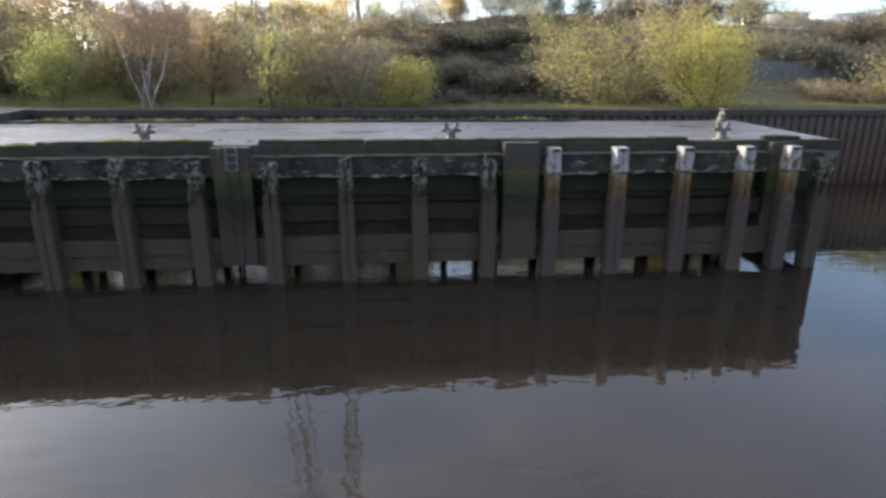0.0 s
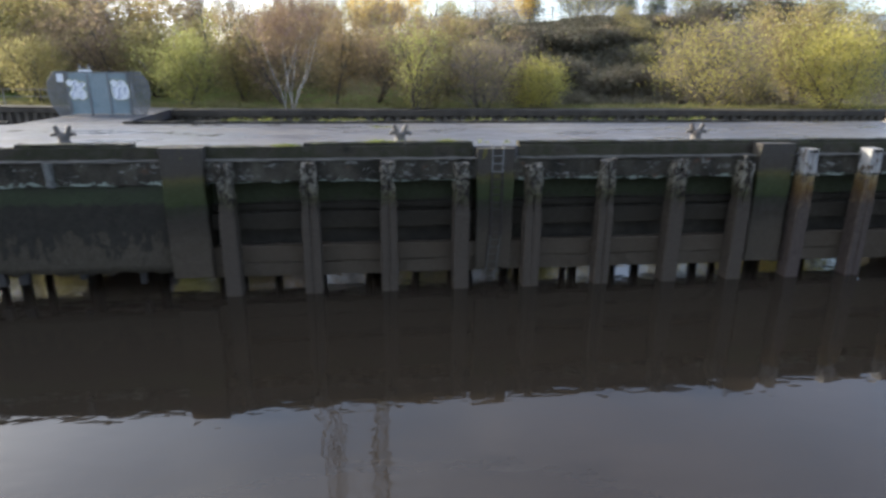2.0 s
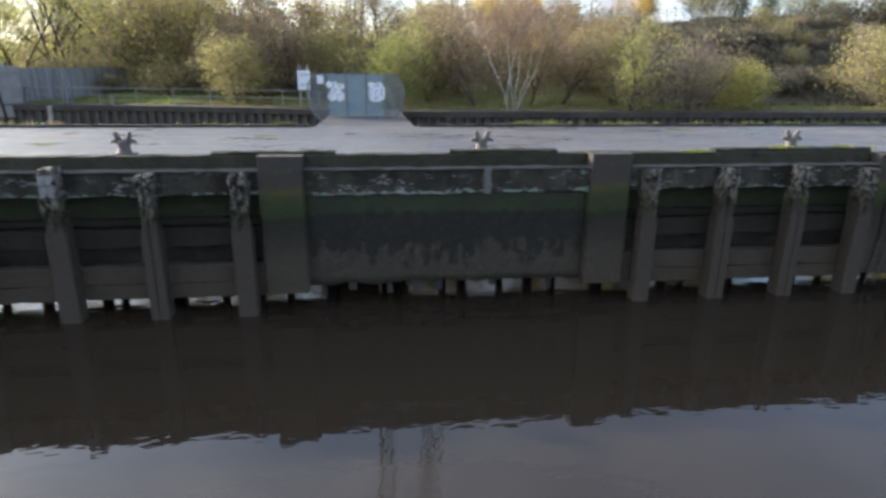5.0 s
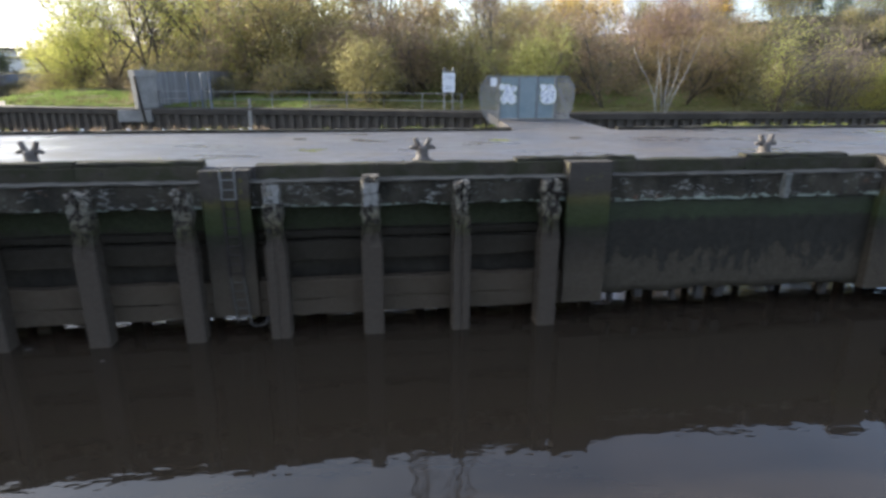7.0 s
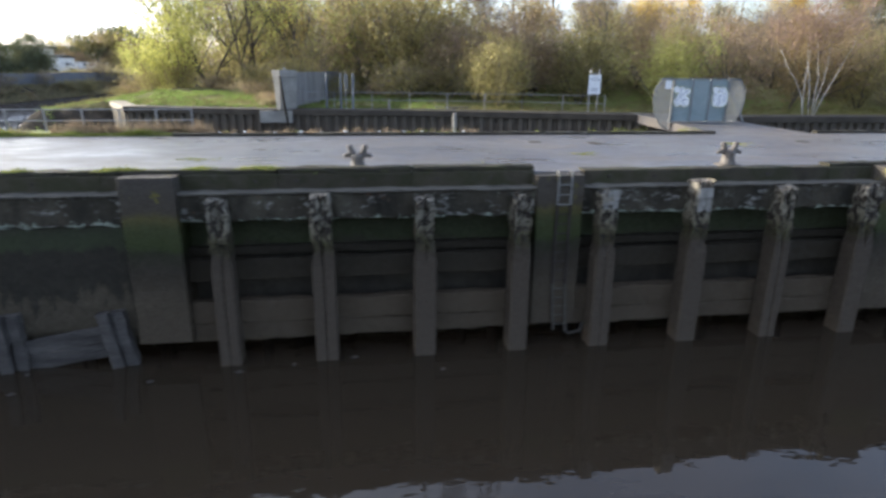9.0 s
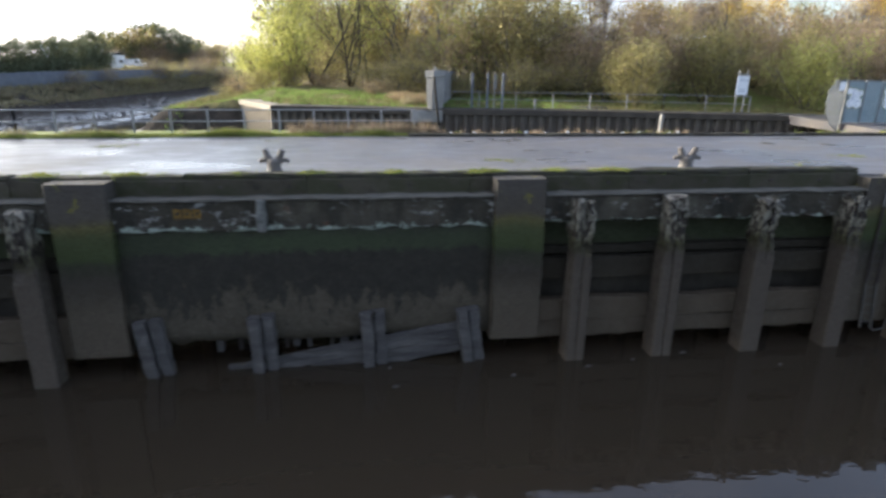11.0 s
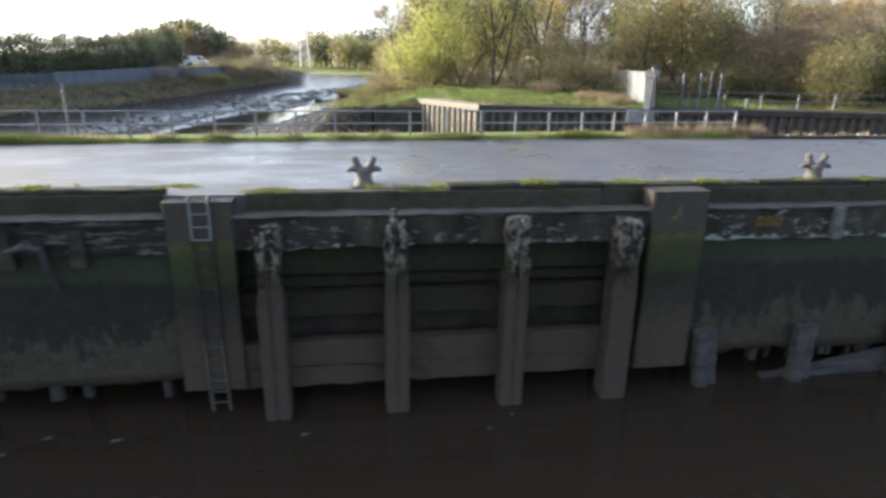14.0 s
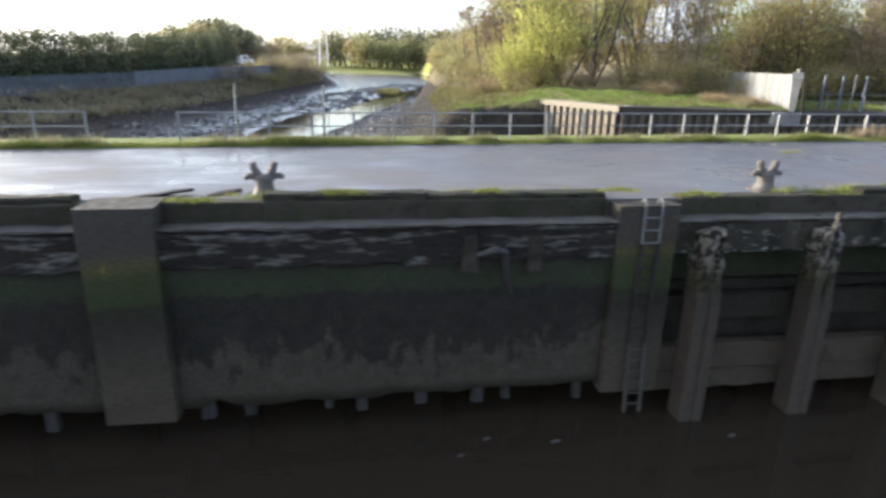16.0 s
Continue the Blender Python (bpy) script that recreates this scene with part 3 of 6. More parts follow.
def ground_z(x, y):
    x, y = np.asarray(x, float), np.asarray(y, float)
    wob = 0.25 * np.sin(x * 0.31 + y * 0.17) + 0.18 * np.sin(x * 0.9 - y * 0.53) + 0.1 * np.sin(1.9 * x + 1.3 * y)
    hill = np.interp(x, [-200, -62, -46, -32, -24, -15, -4, 6, 14, 26, 60, 200], [1, 0.6, 1.0, 1.8, 4.4, 6.0, 6.2, 6.8, 7.9, 8.0, 6.8, 12])
    land = 5.05 + hill * lerp_step(26, 46, y) + 0.35 * wob * lerp_step(20, 30, y) + 0.012 * np.clip(y - 60, 0, 300)
    # creek with mud banks: the channel, the flats, the stony east bank and the low west bank
    edge_r = np.interp(y, [24, 28.1, 34.4, 36.2, 50, 70, 100, 130, 154, 200, 260, 420], [-56.7, -57.1, -60.2, -66.3, -65.0, -63.4, -60.3, -56, -50.5, -42, -36, -30])
    mid = np.interp(y, [30, 52, 66, 78, 84, 95, 110, 130, 154, 175, 220], [-81, -83, -80.4, -78.4, -77, -72.5, -69.5, -64.3, -57.5, -50, -40])
    half = np.interp(y, [30, 52, 66, 78, 84, 95, 110, 420], [2.2, 2.2, 3.6, 3.9, 3.6, 2.2, 2.7, 3])
    land = land - 1.05 * (1 - lerp_step(0.5, 8, x - edge_r)) * lerp_step(34, 37, y) * (1 - lerp_step(75, 100, y))
    toe, ledge, crest = west_toe(y), west_ledge(y), west_fence(y)
    flats = lerp_step(35, 60, y)
    bed = -1.2 + 1.3 * np.clip((np.abs(x - mid) - half) / 1.6, 0, 1) + 0.07 * wob * flats + 1.7 * lerp_step(half, 15, x - mid) + 0.25 * lerp_step(half, 14, mid - x)
    bed = bed - 1.6 * (1 - lerp_step(20, 40, y))
    right = np.where(y > 34.4, lerp_step(edge_r - 4.5, edge_r, x), (x > edge_r + 0.6) * 1.0)
    far = lerp_step(336, 350, y)
    yard = 1.9 * lerp_step(2, 7, crest - x) * lerp_step(88, 106, y) * (1 - lerp_step(230, 300, y))
    z = bed + (2.5 - bed) * np.clip((toe - x) / (toe - ledge), 0, 1) + np.interp(y, [20, 50, 66, 84], [1.0, 1.1, 1.5, 1.9]) * lerp_step(0, 1, (ledge - x) / (ledge - crest)) + 0.12 * wob * np.clip((toe - x) / 4, 0, 1) + yard
    z = np.where(x > edge_r - 9, bed + (land - bed) * right, z)
    z = z + (2.6 + 0.012 * np.clip(y - 350, 0, 150) - z) * far
    basin = (x > -57.7) & (y < bank_y(x) + 0.75)
    z = np.where(basin, -2.6, z)
    z = np.where((y < 27) & (x > -86) & (x < -57.5), -2.6, z)
    return np.where(y < -75, 4.0 + 0.3 * wob, z)


def axis_steps(fine0, fine1, step, far0, far1, grow=1.22):
    out = list(np.arange(fine0, fine1 + 1e-6, step))
    s, a = step, fine1
    while a < far1:
        s *= grow
        a += s
        out.append(min(a, far1))
    s, a = step, fine0
    while a > far0:
        s *= grow
        a -= s
        out.insert(0, max(a, far0))
    return np.array(out)


gx, gy = axis_steps(-110, 60, 0.9, -2500, 2500), axis_steps(15, 75, 0.55, -2500, 3000, 1.12)
GX, GY = np.meshgrid(gx, gy)
GZ = ground_z(GX, GY)
gv = np.stack([GX, GY, GZ], -1).reshape(-1, 3).tolist()
w = len(gx)
gf = [(j * w + i, j * w + i + 1, (j + 1) * w + i + 1, (j + 1) * w + i) for j in range(len(gy) - 1) for i in range(w - 1)]
gm = bpy.data.meshes.new("ground")
gm.from_pydata(gv, [], gf)
gm.materials.append(M["ground"])
gm.shade_smooth()
tagged(new("ground", gm), "grassy bank, wooded slope and bare tidal mud of the creek", "ground", kind="structure")
solid("water", Geo().add([(-2500, -2500, WATER), (2500, -2500, WATER), (2500, 3000, WATER), (-2500, 3000, WATER)], [(0, 1, 2, 3)]), M["water"],
      "calm brown silty dock water with slight ripples", "water", kind="structure")

# ---- jetty deck ----
WEST, EAST = -112.0, 19.9
EAST_REAR = 21.2
rd = random.Random(5)
deck = solid("pavement", Geo().add([(x, y, z) for z in (4.35, DECK) for x, y in ((WEST, FRONT - 0.02), (EAST - 0.02, FRONT - 0.02), (EAST_REAR, BACK), (WEST, BACK))], [(3, 2, 1, 0), (4, 5, 6, 7), (0, 1, 5, 4), (1, 2, 6, 5), (2, 3, 7, 6), (3, 0, 4, 7)]), M["deck"], "wet grey concrete jetty deck with damp streaks", "jetty deck", kind="structure")

# piers along the face: centre, kind
PIERS = [(6.55, "plain"), (-4.1, "ladder"), (-14.8, "plain"), (-25.6, "plain"), (-36.4, "ladder"), (-47.3, "plain"), (-58.2, "plain"), (-69.0, "ladder"), (-79.6, "plain"), (-90.3, "plain"), (-101.0, "ladder"), (17.2, "plain")]
POSTS = [18.75, 17.35, 15.45, 12.95, 10.35, 7.75, 5.3, 2.68, -0.03, -2.75, -5.37, -7.95, -10.65, -13.42, -26.87, -29.6, -32.3, -35.08, -37.56, -40.25, -43.0, -45.6,
         -59.5, -62.12, -64.85, -67.6]
BAYS = [(6.55, 17.2, "posts"), (-4.1, 6.55, "posts"), (-14.8, -4.1, "posts"), (-25.6, -14.8, "flat"), (-36.4, -25.6, "posts"), (-47.3, -36.4, "posts"),
        (-58.2, -47.3, "flat"), (-69.0, -58.2, "posts"), (-79.6, -69.0, "flat"), (-90.3, -79.6, "flat"), (-101.0, -90.3, "flat"), (-112.0, -101.0, "flat"), (17.2, 19.6, "posts")]
RAISED = [(16.6, 18.1), (-3.2, 13.35), (-10.85, -4.85), (-20.2, -16.5), (-27.8, -23.9), (-63.6, -37.05), (-77.0, -69.8), (-112, -80.5)]
LOW = [(18.1, 19.88), (13.35, 16.6), (-16.5, -10.85), (-23.9, -20.2), (-35.6, -27.8), (-68.1, -63.6), (-80.5, -77.0)]

quay = thing("quay_wall", label="stained concrete and timber jetty face with green algae and dark weed", category="quay wall", kind="structure")


def run(name, x0, x1, y, z, mat, step=0.45, jit=0.012, ch=0.03, label=""):
    return part(name, Geo().beam(0, x0, x1, y, z, step, jit, ch, rd), mat, quay, label)


# kerb: long beams with bolt recesses, and a ragged weathered course on the raised lengths
for segs, top in ((RAISED, 5.17), (LOW, 5.06)):
    for a, b in segs:
        x = a
        while x < b - 0.05:
            e = min(b, x + rd.uniform(2.6, 4.6))
            if b - e < 1.2:
                e = b
            run("kerb_block", x + 0.006, e - 0.006, (FRONT - 0.1, FRONT + 0.33), (4.62, 5.05), M["kerb"], 0.4, 0.010, 0.03)
            if top > 5.1:
                run("kerb_course", x + 0.02, e - 0.02, (FRONT - 0.07 + rd.uniform(0, 0.03), FRONT + 0.36), (5.0, top + rd.gauss(0, 0.012)), M["course"], 0.35, 0.011, 0.045)
            q = x + rd.uniform(0.4, 0.9)
            while q < e - 0.2:
                part("bolt", Geo().tube([(q, FRONT - 0.13, 4.86), (q, FRONT - 0.06, 4.86)], [0.05, 0.065], 7), M["rusty"], quay)
                q += rd.uniform(1.1, 1.9)
            x = e


for a, b, kind in BAYS:
    a, b = a + 0.66, b - 0.66
    if b - a < 0.6:
        a, b = a - 0.5, b + 0.5
    base = 3.86 if kind == "posts" else 3.8
    # paler than the beam: the top edge's highlight is in the ledge colour
    run("ledge", a, b, (0.44, 1.05), (4.60, 4.65), M["ledge"], 0.3, 0.012, 0.015, "worn ledge along the beam")
    run("capping_beam", a, b, (0.52, 1.3), (base, 4.60), M["capping" if a > -69.5 else "fissured"], 0.3, 0.022 if a > -69.5 else 0.035, 0.05)
    if kind == "posts":
        run("back_wall", a - 0.3, b + 0.3, (1.25, 1.5), (2.4, 3.9), M["back"], 0.5, 0.01)
        for z0, z1, y0 in ((2.78, 3.02, 1.02), (2.13, 2.74, 0.78)):
            run("upper_waler", a - 0.25, b + 0.25, (y0, y0 + 0.3), (z0, z1), M["waler"], 0.5, 0.014, 0.03)
        # dark board added behind the open gap, standing in for its shade
        run("slot_board", a - 0.25, b + 0.25, (1.3, 1.5), (0.85, 2.4), M["slot"])
        run("lower_waler", a - 0.25, b + 0.25, (0.55, 0.9), (0.96, 1.58), M["waler"], 0.5, 0.016, 0.03)
        run("lower_waler", a - 0.25, b + 0.25, (0.58, 0.9), (0.44, 0.95), M["waler"], 0.4, 0.02, 0.03)
    else:
        g = Geo()
        n = round((b - a) / 0.35)
        rows = [3.85, 3.2, 2.6, 2.0, 1.4, 1.0, 0.72]
        grid = [[(a - 0.3 + (b - a + 0.6) * i / n, 0.62 + 0.03 * noise.noise((i * 0.5, z * 2, a)) + rd.gauss(0, 0.008), z + (rd.gauss(0, 0.05) if z < 0.8 else 0)) for i in range(n + 1)] for z in rows]
        front = [p for r in grid for p in r]
        back = [(p[0], 0.95, p[2]) for p in front]
        k, c, q = len(front), n + 1, len(rows)
        f = [(j * c + i, j * c + i + 1, (j + 1) * c + i + 1, (j + 1) * c + i) for j in range(q - 1) for i in range(n)]
        f += [tuple(i + k for i in t)[::-1] for t in f]
        f += [((q - 1) * c + i, (q - 1) * c + i + 1, k + (q - 1) * c + i + 1, k + (q - 1) * c + i) for i in range(n)]
        part("wall_panel", g.add(front + back, f), M["flat"], quay, "flat weed-stained wall panel", True)
        x = a + 0.4
        while x < b - 0.3:
            part("pile_stub", Geo().beam(2, rd.uniform(0.25, 0.5), 1.0, (x, x + rd.uniform(0.16, 0.3)), (0.66, 0.9), 0.3, 0.012, 0.03, rd), M["stub"], quay)
            x += rd.choice((0.7, 0.9, 1.3, 1.7, 2.0))

for c, kind in PIERS:
    top = 5.08 if kind == "plain" else 4.97
    if c == 17.2:
        part("pier", Geo().beam(2, 0.5, 5.0, (c - 0.55, c + 0.35), (0.55, 1.35), 0.5, 0.012, 0.03, rd), M["pier"], quay)
        continue
    part("pier", Geo().beam(2, 0.55, top, (c - 0.69, c + 0.69), (0.33 if kind == "plain" else 0.45, 1.35), 0.5, 0.01, 0.035, rd), M["pier"], quay, "concrete pier with a green algae band")

# piles under the deck
g_pile = Geo().tube([(0, 0, -2.6), (0, 0, 4.4)], [0.2, 0.2], 8).mesh("under_pile", M["stub"], True)
for y in (3.0, 9.8):
    x = 18.9
    while x > WEST:
        ob = new("under_pile", g_pile)
        ob.parent, ob.location = quay, (x + rd.gauss(0, 0.12), y + rd.gauss(0, 0.1), 0)
        x -= rd.choice((2.4, 2.7, 2.9))
part("edge_beam", Geo().box(WEST, EAST, BACK - 0.5, BACK - 0.004, 3.6, 4.35), M["capping"], quay)
part("soffit_beam", Geo().box(WEST, EAST, 1.5, 2.2, 3.3, 4.35), M["capping"], quay)
# east end of the jetty, slightly askew
end_turn = Matrix.Translation((EAST, FRONT, 0)) @ Matrix.Rotation(-math.atan2(EAST_REAR - EAST, BACK - FRONT), 4, "Z") @ Matrix.Translation((-EAST - 0.01, -FRONT, 0))
part("end_beam", Geo().beam(1, 1.0, BACK, (3.8, 4.98), (EAST - 0.4, EAST), 0.5, 0.015, 0.04, rd), M["capping"], quay).matrix_basis = end_turn
part("end_waler", Geo().beam(1, 0.8, BACK, (0.5, 1.5), (EAST - 0.7, EAST - 0.35), 0.5, 0.015, 0.04, rd), M["waler"], quay).matrix_basis = end_turn
part("end_wall", Geo().beam(1, 1.2, BACK, (2.1, 3.9), (EAST - 0.9, EAST - 0.6), 0.5, 0.015, 0.04, rd), M["back"], quay).matrix_basis = end_turn


# ---- fender posts ----
def fender_post(x, white):
    t = thing("fender_post", (x, 0, 0), "bleached white-topped timber fender post, rust-stained, silted grey below" if white else "eroded timber fender post, broken white crust above, silted grey below", "fender post", "fender posts of the jetty")
    wdt = rd.uniform(0.27, 0.31)
    groove = rd.choice((0.0, 0.035, 0.05))
    top = 4.9 if white else (4.86 if abs(x + 32.3) < 0.1 else rd.uniform(4.45, 4.66))
    g = Geo()
    prof = [(-wdt, 0), (wdt, 0), (wdt, 0.52), (-wdt, 0.52)]
    zs = [-1.2, 0.2, 1.2, 2.0, 2.7, 3.1, 3.4, 3.7, 3.95, 4.15, 4.35, top]
    out = []
    for z in zs:
        e = 0.0 if z < 2.9 else (0.018 if white else 0.06)
        s = 1.0 if z < 2.8 else 0.84
        ch = 0.035
        pts = [(-wdt * s + ch, 0), (-0.05, 0), (0, groove if z < 2.8 else 0.05 if z < 3.9 or white else 0.17), (0.05, 0), (wdt * s - ch, 0), (wdt * s, ch), (wdt * s, 0.55), (-wdt * s, 0.55), (-wdt * s, ch)]
        out.append([(px + rd.gauss(0, e * 0.6), py + abs(rd.gauss(0, e)), z + (rd.uniform(-0.12, 0.03) if z == top and not white else 0)) for px, py in pts])
    part("timber", g.rings(out), M["white_post" if white else "post"], t)
    if x in (-35.08, -32.3):
        part("bleached_face", Geo().beam(2, 3.95 if x > -33 else 4.1, 4.62, (-0.2, 0.21), (-0.012, 0.06), 0.12, 0.022, 0.02, rd), M["bleached"], t, "bleached white patch of timber")
    if not white:
        for k in range(rd.choice((1, 2, 2))):
            zz, xx = rd.uniform(3.5, 4.35), rd.uniform(-wdt, wdt - 0.1)
            h, w2 = rd.uniform(0.2, 0.55), rd.uniform(0.05, 0.13)
            part("splinter", Geo().beam(2, zz, zz + h, (xx, xx + w2), (-0.005, 0.06), 0.08, 0.012, 0.01, rd), M["post"], t, "pale crusted splinter")
        part("bolt", Geo().tube([(0, -0.05, 3.98), (0, 0.02, 3.98)], [0.045, 0.045], 6), M["rusty"], t, "rusty bolt head")
    else:
        part("notch", Geo().beam(0, -0.15, 0.15, (-0.012, 0.05), (4.78, 4.86), 0.1, 0.01, 0.01, rd), M["slot"], t, "dark bolt notch")
        part("collar", Geo().beam(0, -wdt - 0.03, wdt + 0.03, (-0.03, 0.3), (3.94, 4.0), 0.15, 0.012, 0.01, rd), M["post"], t, "worn shoulder")
    return t


for x in POSTS:
    fender_post(x, 7 < x < 18)

marks = thing("paint_mark", (-55.75, 0.5, 4.28), "faded orange painted number on the beam", "paint mark")
for dx in (-0.32, -0.09, 0.14):
    for x0, x1, z0, z1 in ((0.0, 0.05, -0.13, 0.13), (0.13, 0.18, -0.13, 0.1), (0.05, 0.13, 0.06, 0.12), (0.05, 0.13, -0.1, -0.05)):
        part("bar", Geo().box(dx + x0, dx + x1, -0.012, 0.02, z0, z1), M["orange"], marks)

# short pale stubs on the flat bays
for x in (-18.98, -53.95):
    t = thing("fender_stub", (x, 0, 0), "short broken stub of a pale fender timber on the beam", "fender stub", "broken stubs")
    part("timber", Geo().beam(2, 3.82, 4.62, (-0.12, 0.1), (0.3, 0.55), 0.2, 0.015, 0.03, rd), M["lime"], t)
t = thing("broken_fender", (-72.2, 0, 0), "broken hanging fender timber with splintered pale head", "broken fender")
part("head", Geo().tube([(-0.55, 0.3, 4.02), (-0.15, 0.25, 4.15), (0.1, 0.32, 4.05)], [0.05, 0.09, 0.06], 6), M["debris"], t)
part("shaft", Geo().tube([(0.02, 0.45, 4.2), (0.12, 0.42, 3.7), (0.25, 0.45, 3.1)], [0.09, 0.08, 0.04], 6), M["stub"], t)
for x in (-73.0, -71.6):
    part("stump", Geo().beam(2, 3.6, 4.4, (x + 72.2, x + 72.5), (0.4, 0.62), 0.2, 0.02, 0.03, rd), M["slot"], t)

# collapsed timbers under the flat bay
t = thing("collapsed_timbers", (-52.5, 0, 0), "collapsed grey walers and broken pile feet hanging at the waterline", "driftwood")
for x, lean in ((-4.35, 0.3), (-1.65, 0.05), (1.3, 0.08), (4.05, 0.32)):
    for dx, dz in ((-0.17, 0.0), (0.17, 0.14)):
        f = part("pile_foot", Geo().beam(2, -0.35 + dz, 1.5, (-0.15, 0.15), (-0.14, 0.14), 0.3, 0.02, 0.03, rd), M["debris"], t)
        f.matrix_basis = pose(x + dx, 0.36 + dz, 0, 0, -lean * 25, 0)
for k in range(4):
    f = part("fallen_board", Geo().beam(0, -3.9 + 0.12 * (3 - k), 2.5 + 0.08 * (k % 2), (-0.05, 0.05), (-0.105, 0.105), 0.4, 0.012, 0.015, rd), M["debris"], t)
    f.matrix_basis = pose(1.2, 0.54 + 0.012 * (k % 2), -0.12 + 0.222 * k, 0, -9.2, 0)
for k in range(6):
    x = -2.4 + k * 0.62
    part("lath", Geo().beam(2, 0.35, 0.95, (x, x + 0.1), (0.8, 0.86), 0.3, 0.01, 0.01, rd), M["stub"], t)


# ---- ladders ----
def ladder(x, foot, slant, loop):
    t = thing("ladder", (x, 0, 0), "steel quay ladder, pale painted at the top, rusty below", "ladder", "quay ladders")
    for s in (-0.19, 0.19):
        part("stile", Geo().tube([(s, 0.62, 5.0), (s, 0.50, 5.1), (s, 0.40, 5.06), (s, 0.40, 4.15)], [0.03] * 4, 6), M["pale_paint"], t, "pale painted stile top")
        part("stile", Geo().tube([(s, 0.40, 4.15), (s, 0.40, 1.8)], [0.035] * 2, 6), M["rusty"], t)
        part("stile", Geo().tube([(s, 0.40, 1.8), (s + slant, 0.36, foot)], [0.038] * 2, 6), M["silted"], t, "silted stile foot")
    z = 4.72
    while z > foot + 0.05:
        dx = slant * max(0, (2.0 - z) / (2.0 - foot))
        part("rung", Geo().tube([(-0.19 + dx, 0.4, z), (0.19 + dx, 0.4, z)], [0.02, 0.02], 6), M["pale_paint" if z > 4.1 else "rusty" if z > 1.7 else "silted"], t)
        z -= 0.28
    if loop:
        part("fallen_chain", Geo().tube([(slant + 0.15, 0.38, foot), (slant + 0.3, 0.33, foot - 0.12), (slant + 0.62, 0.33, foot - 0.06), (slant + 0.72, 0.36, foot + 0.2)], [0.03] * 4, 5), M["debris"], t, "pale hanging chain")


ladder(-4.05, 0.1, -0.2, False)
ladder(-36.3, 0.35, 0.1, True)
ladder(-68.95, 0.05, 0.05, False)


# ---- bollards ----
def bollard():
    t = thing("bollard", label="weathered cast-iron bollard with twin upright horns and side lugs", category="bollard", group="mooring bollards")
    part("base_plate", Geo().beam(2, 0, 0.035, (-0.33, 0.33), (-0.29, 0.29), 0.05, 0.004, 0.06, rd), M["iron"], t, "rusty base plate")
    part("stem", Geo().tube([(0, 0, 0.03), (0, 0, 0.07), (0, 0, 0.14), (0, 0, 0.24), (0, 0, 0.35), (0, 0, 0.42), (0, 0, 0.455)], [0.275, 0.245, 0.205, 0.18, 0.195, 0.185, 0.12], 14), M["iron"], t, smooth=True)
    for s in (-1, 1):
        part("horn", Geo().tube([(s * 0.07, 0, 0.32), (s * 0.125, 0, 0.42), (s * 0.175, 0, 0.54), (s * 0.215, 0, 0.655), (s * 0.228, 0, 0.695), (s * 0.231, 0, 0.705)], [0.115, 0.105, 0.085, 0.078, 0.074, 0.055], 12), M["iron"], t, smooth=True)
        part("lug", Geo().tube([(s * 0.1, 0, 0.37), (s * 0.23, 0, 0.425), (s * 0.32, 0, 0.415), (s * 0.385, 0, 0.37), (s * 0.395, 0, 0.36)], [0.09, 0.075, 0.064, 0.05, 0.03], 10), M["iron"], t, smooth=True)
    return t


first = bollard()
first.matrix_basis = pose(-7.43, 1.75, DECK, 0, 0, 3)
for i, x in enumerate((4.02, 15.2, -18.98, -30.62, -42.0, -53.75, -65.5, -77.05)):
    copy_thing(first, pose(x, 1.75, DECK, 0, 0, rd.uniform(-8, 8)))
copy_thing(first, pose(20.2, 10.3, DECK, 0, 0, 80))


# ---- far sheet-pile wall ----
sheet = thing("sheet_pile_wall", label="rust-brown steel sheet-pile river wall with concrete coping", category="quay wall", kind="structure")
pan = Geo().rings([[(-0.21, 0.0, z), (-0.12, -0.2, z), (0.12, -0.2, z), (0.21, 0.0, z), (0.21, 0.03, z), (0.13, -0.17, z), (-0.13, -0.17, z), (-0.21, 0.03, z)] for z in (-2.6, 2.2, 4.8)]).mesh("pile", M["pile"])
flatp = Geo().box(-0.12, 0.12, -0.01, 0.03, -2.6, 4.8).mesh("pile_pan", M["pile"])


def pile_line(p, q, step=0.62, meshes=None, top="coping"):
    p, q = Vector(p), Vector(q)
    n = max(1, round((q - p).length / step))
    ang = math.atan2(q.y - p.y, q.x - p.x)
    for i in range(n):
        at = p.lerp(q, (i + 0.5) / n)
        for me, nm, off in meshes or ((pan, "pile", 0.0), (flatp, "pile_pan", 0.31)):
            ob = new(nm, me)
            ob.parent = sheet
            ob.matrix_basis = Matrix.Translation((at.x + off * math.cos(ang), at.y + off * math.sin(ang), 0)) @ Matrix.Rotation(ang, 4, "Z")
    d = (q - p).normalized()
    nrm = Vector((-d.y, d.x))
    a, b = p - d * 0.15, q + d * 0.15
    g = Geo().rings([[(e + nrm * o).to_tuple() + (z,) for o, z in ((-0.32, 4.75), (-0.3, 5.12), (1.15, 5.14), (1.15, 4.7))] for e in [a.lerp(b, k / 12) for k in range(13)]])
    part("coping", g, M[top], sheet, "worn concrete coping")


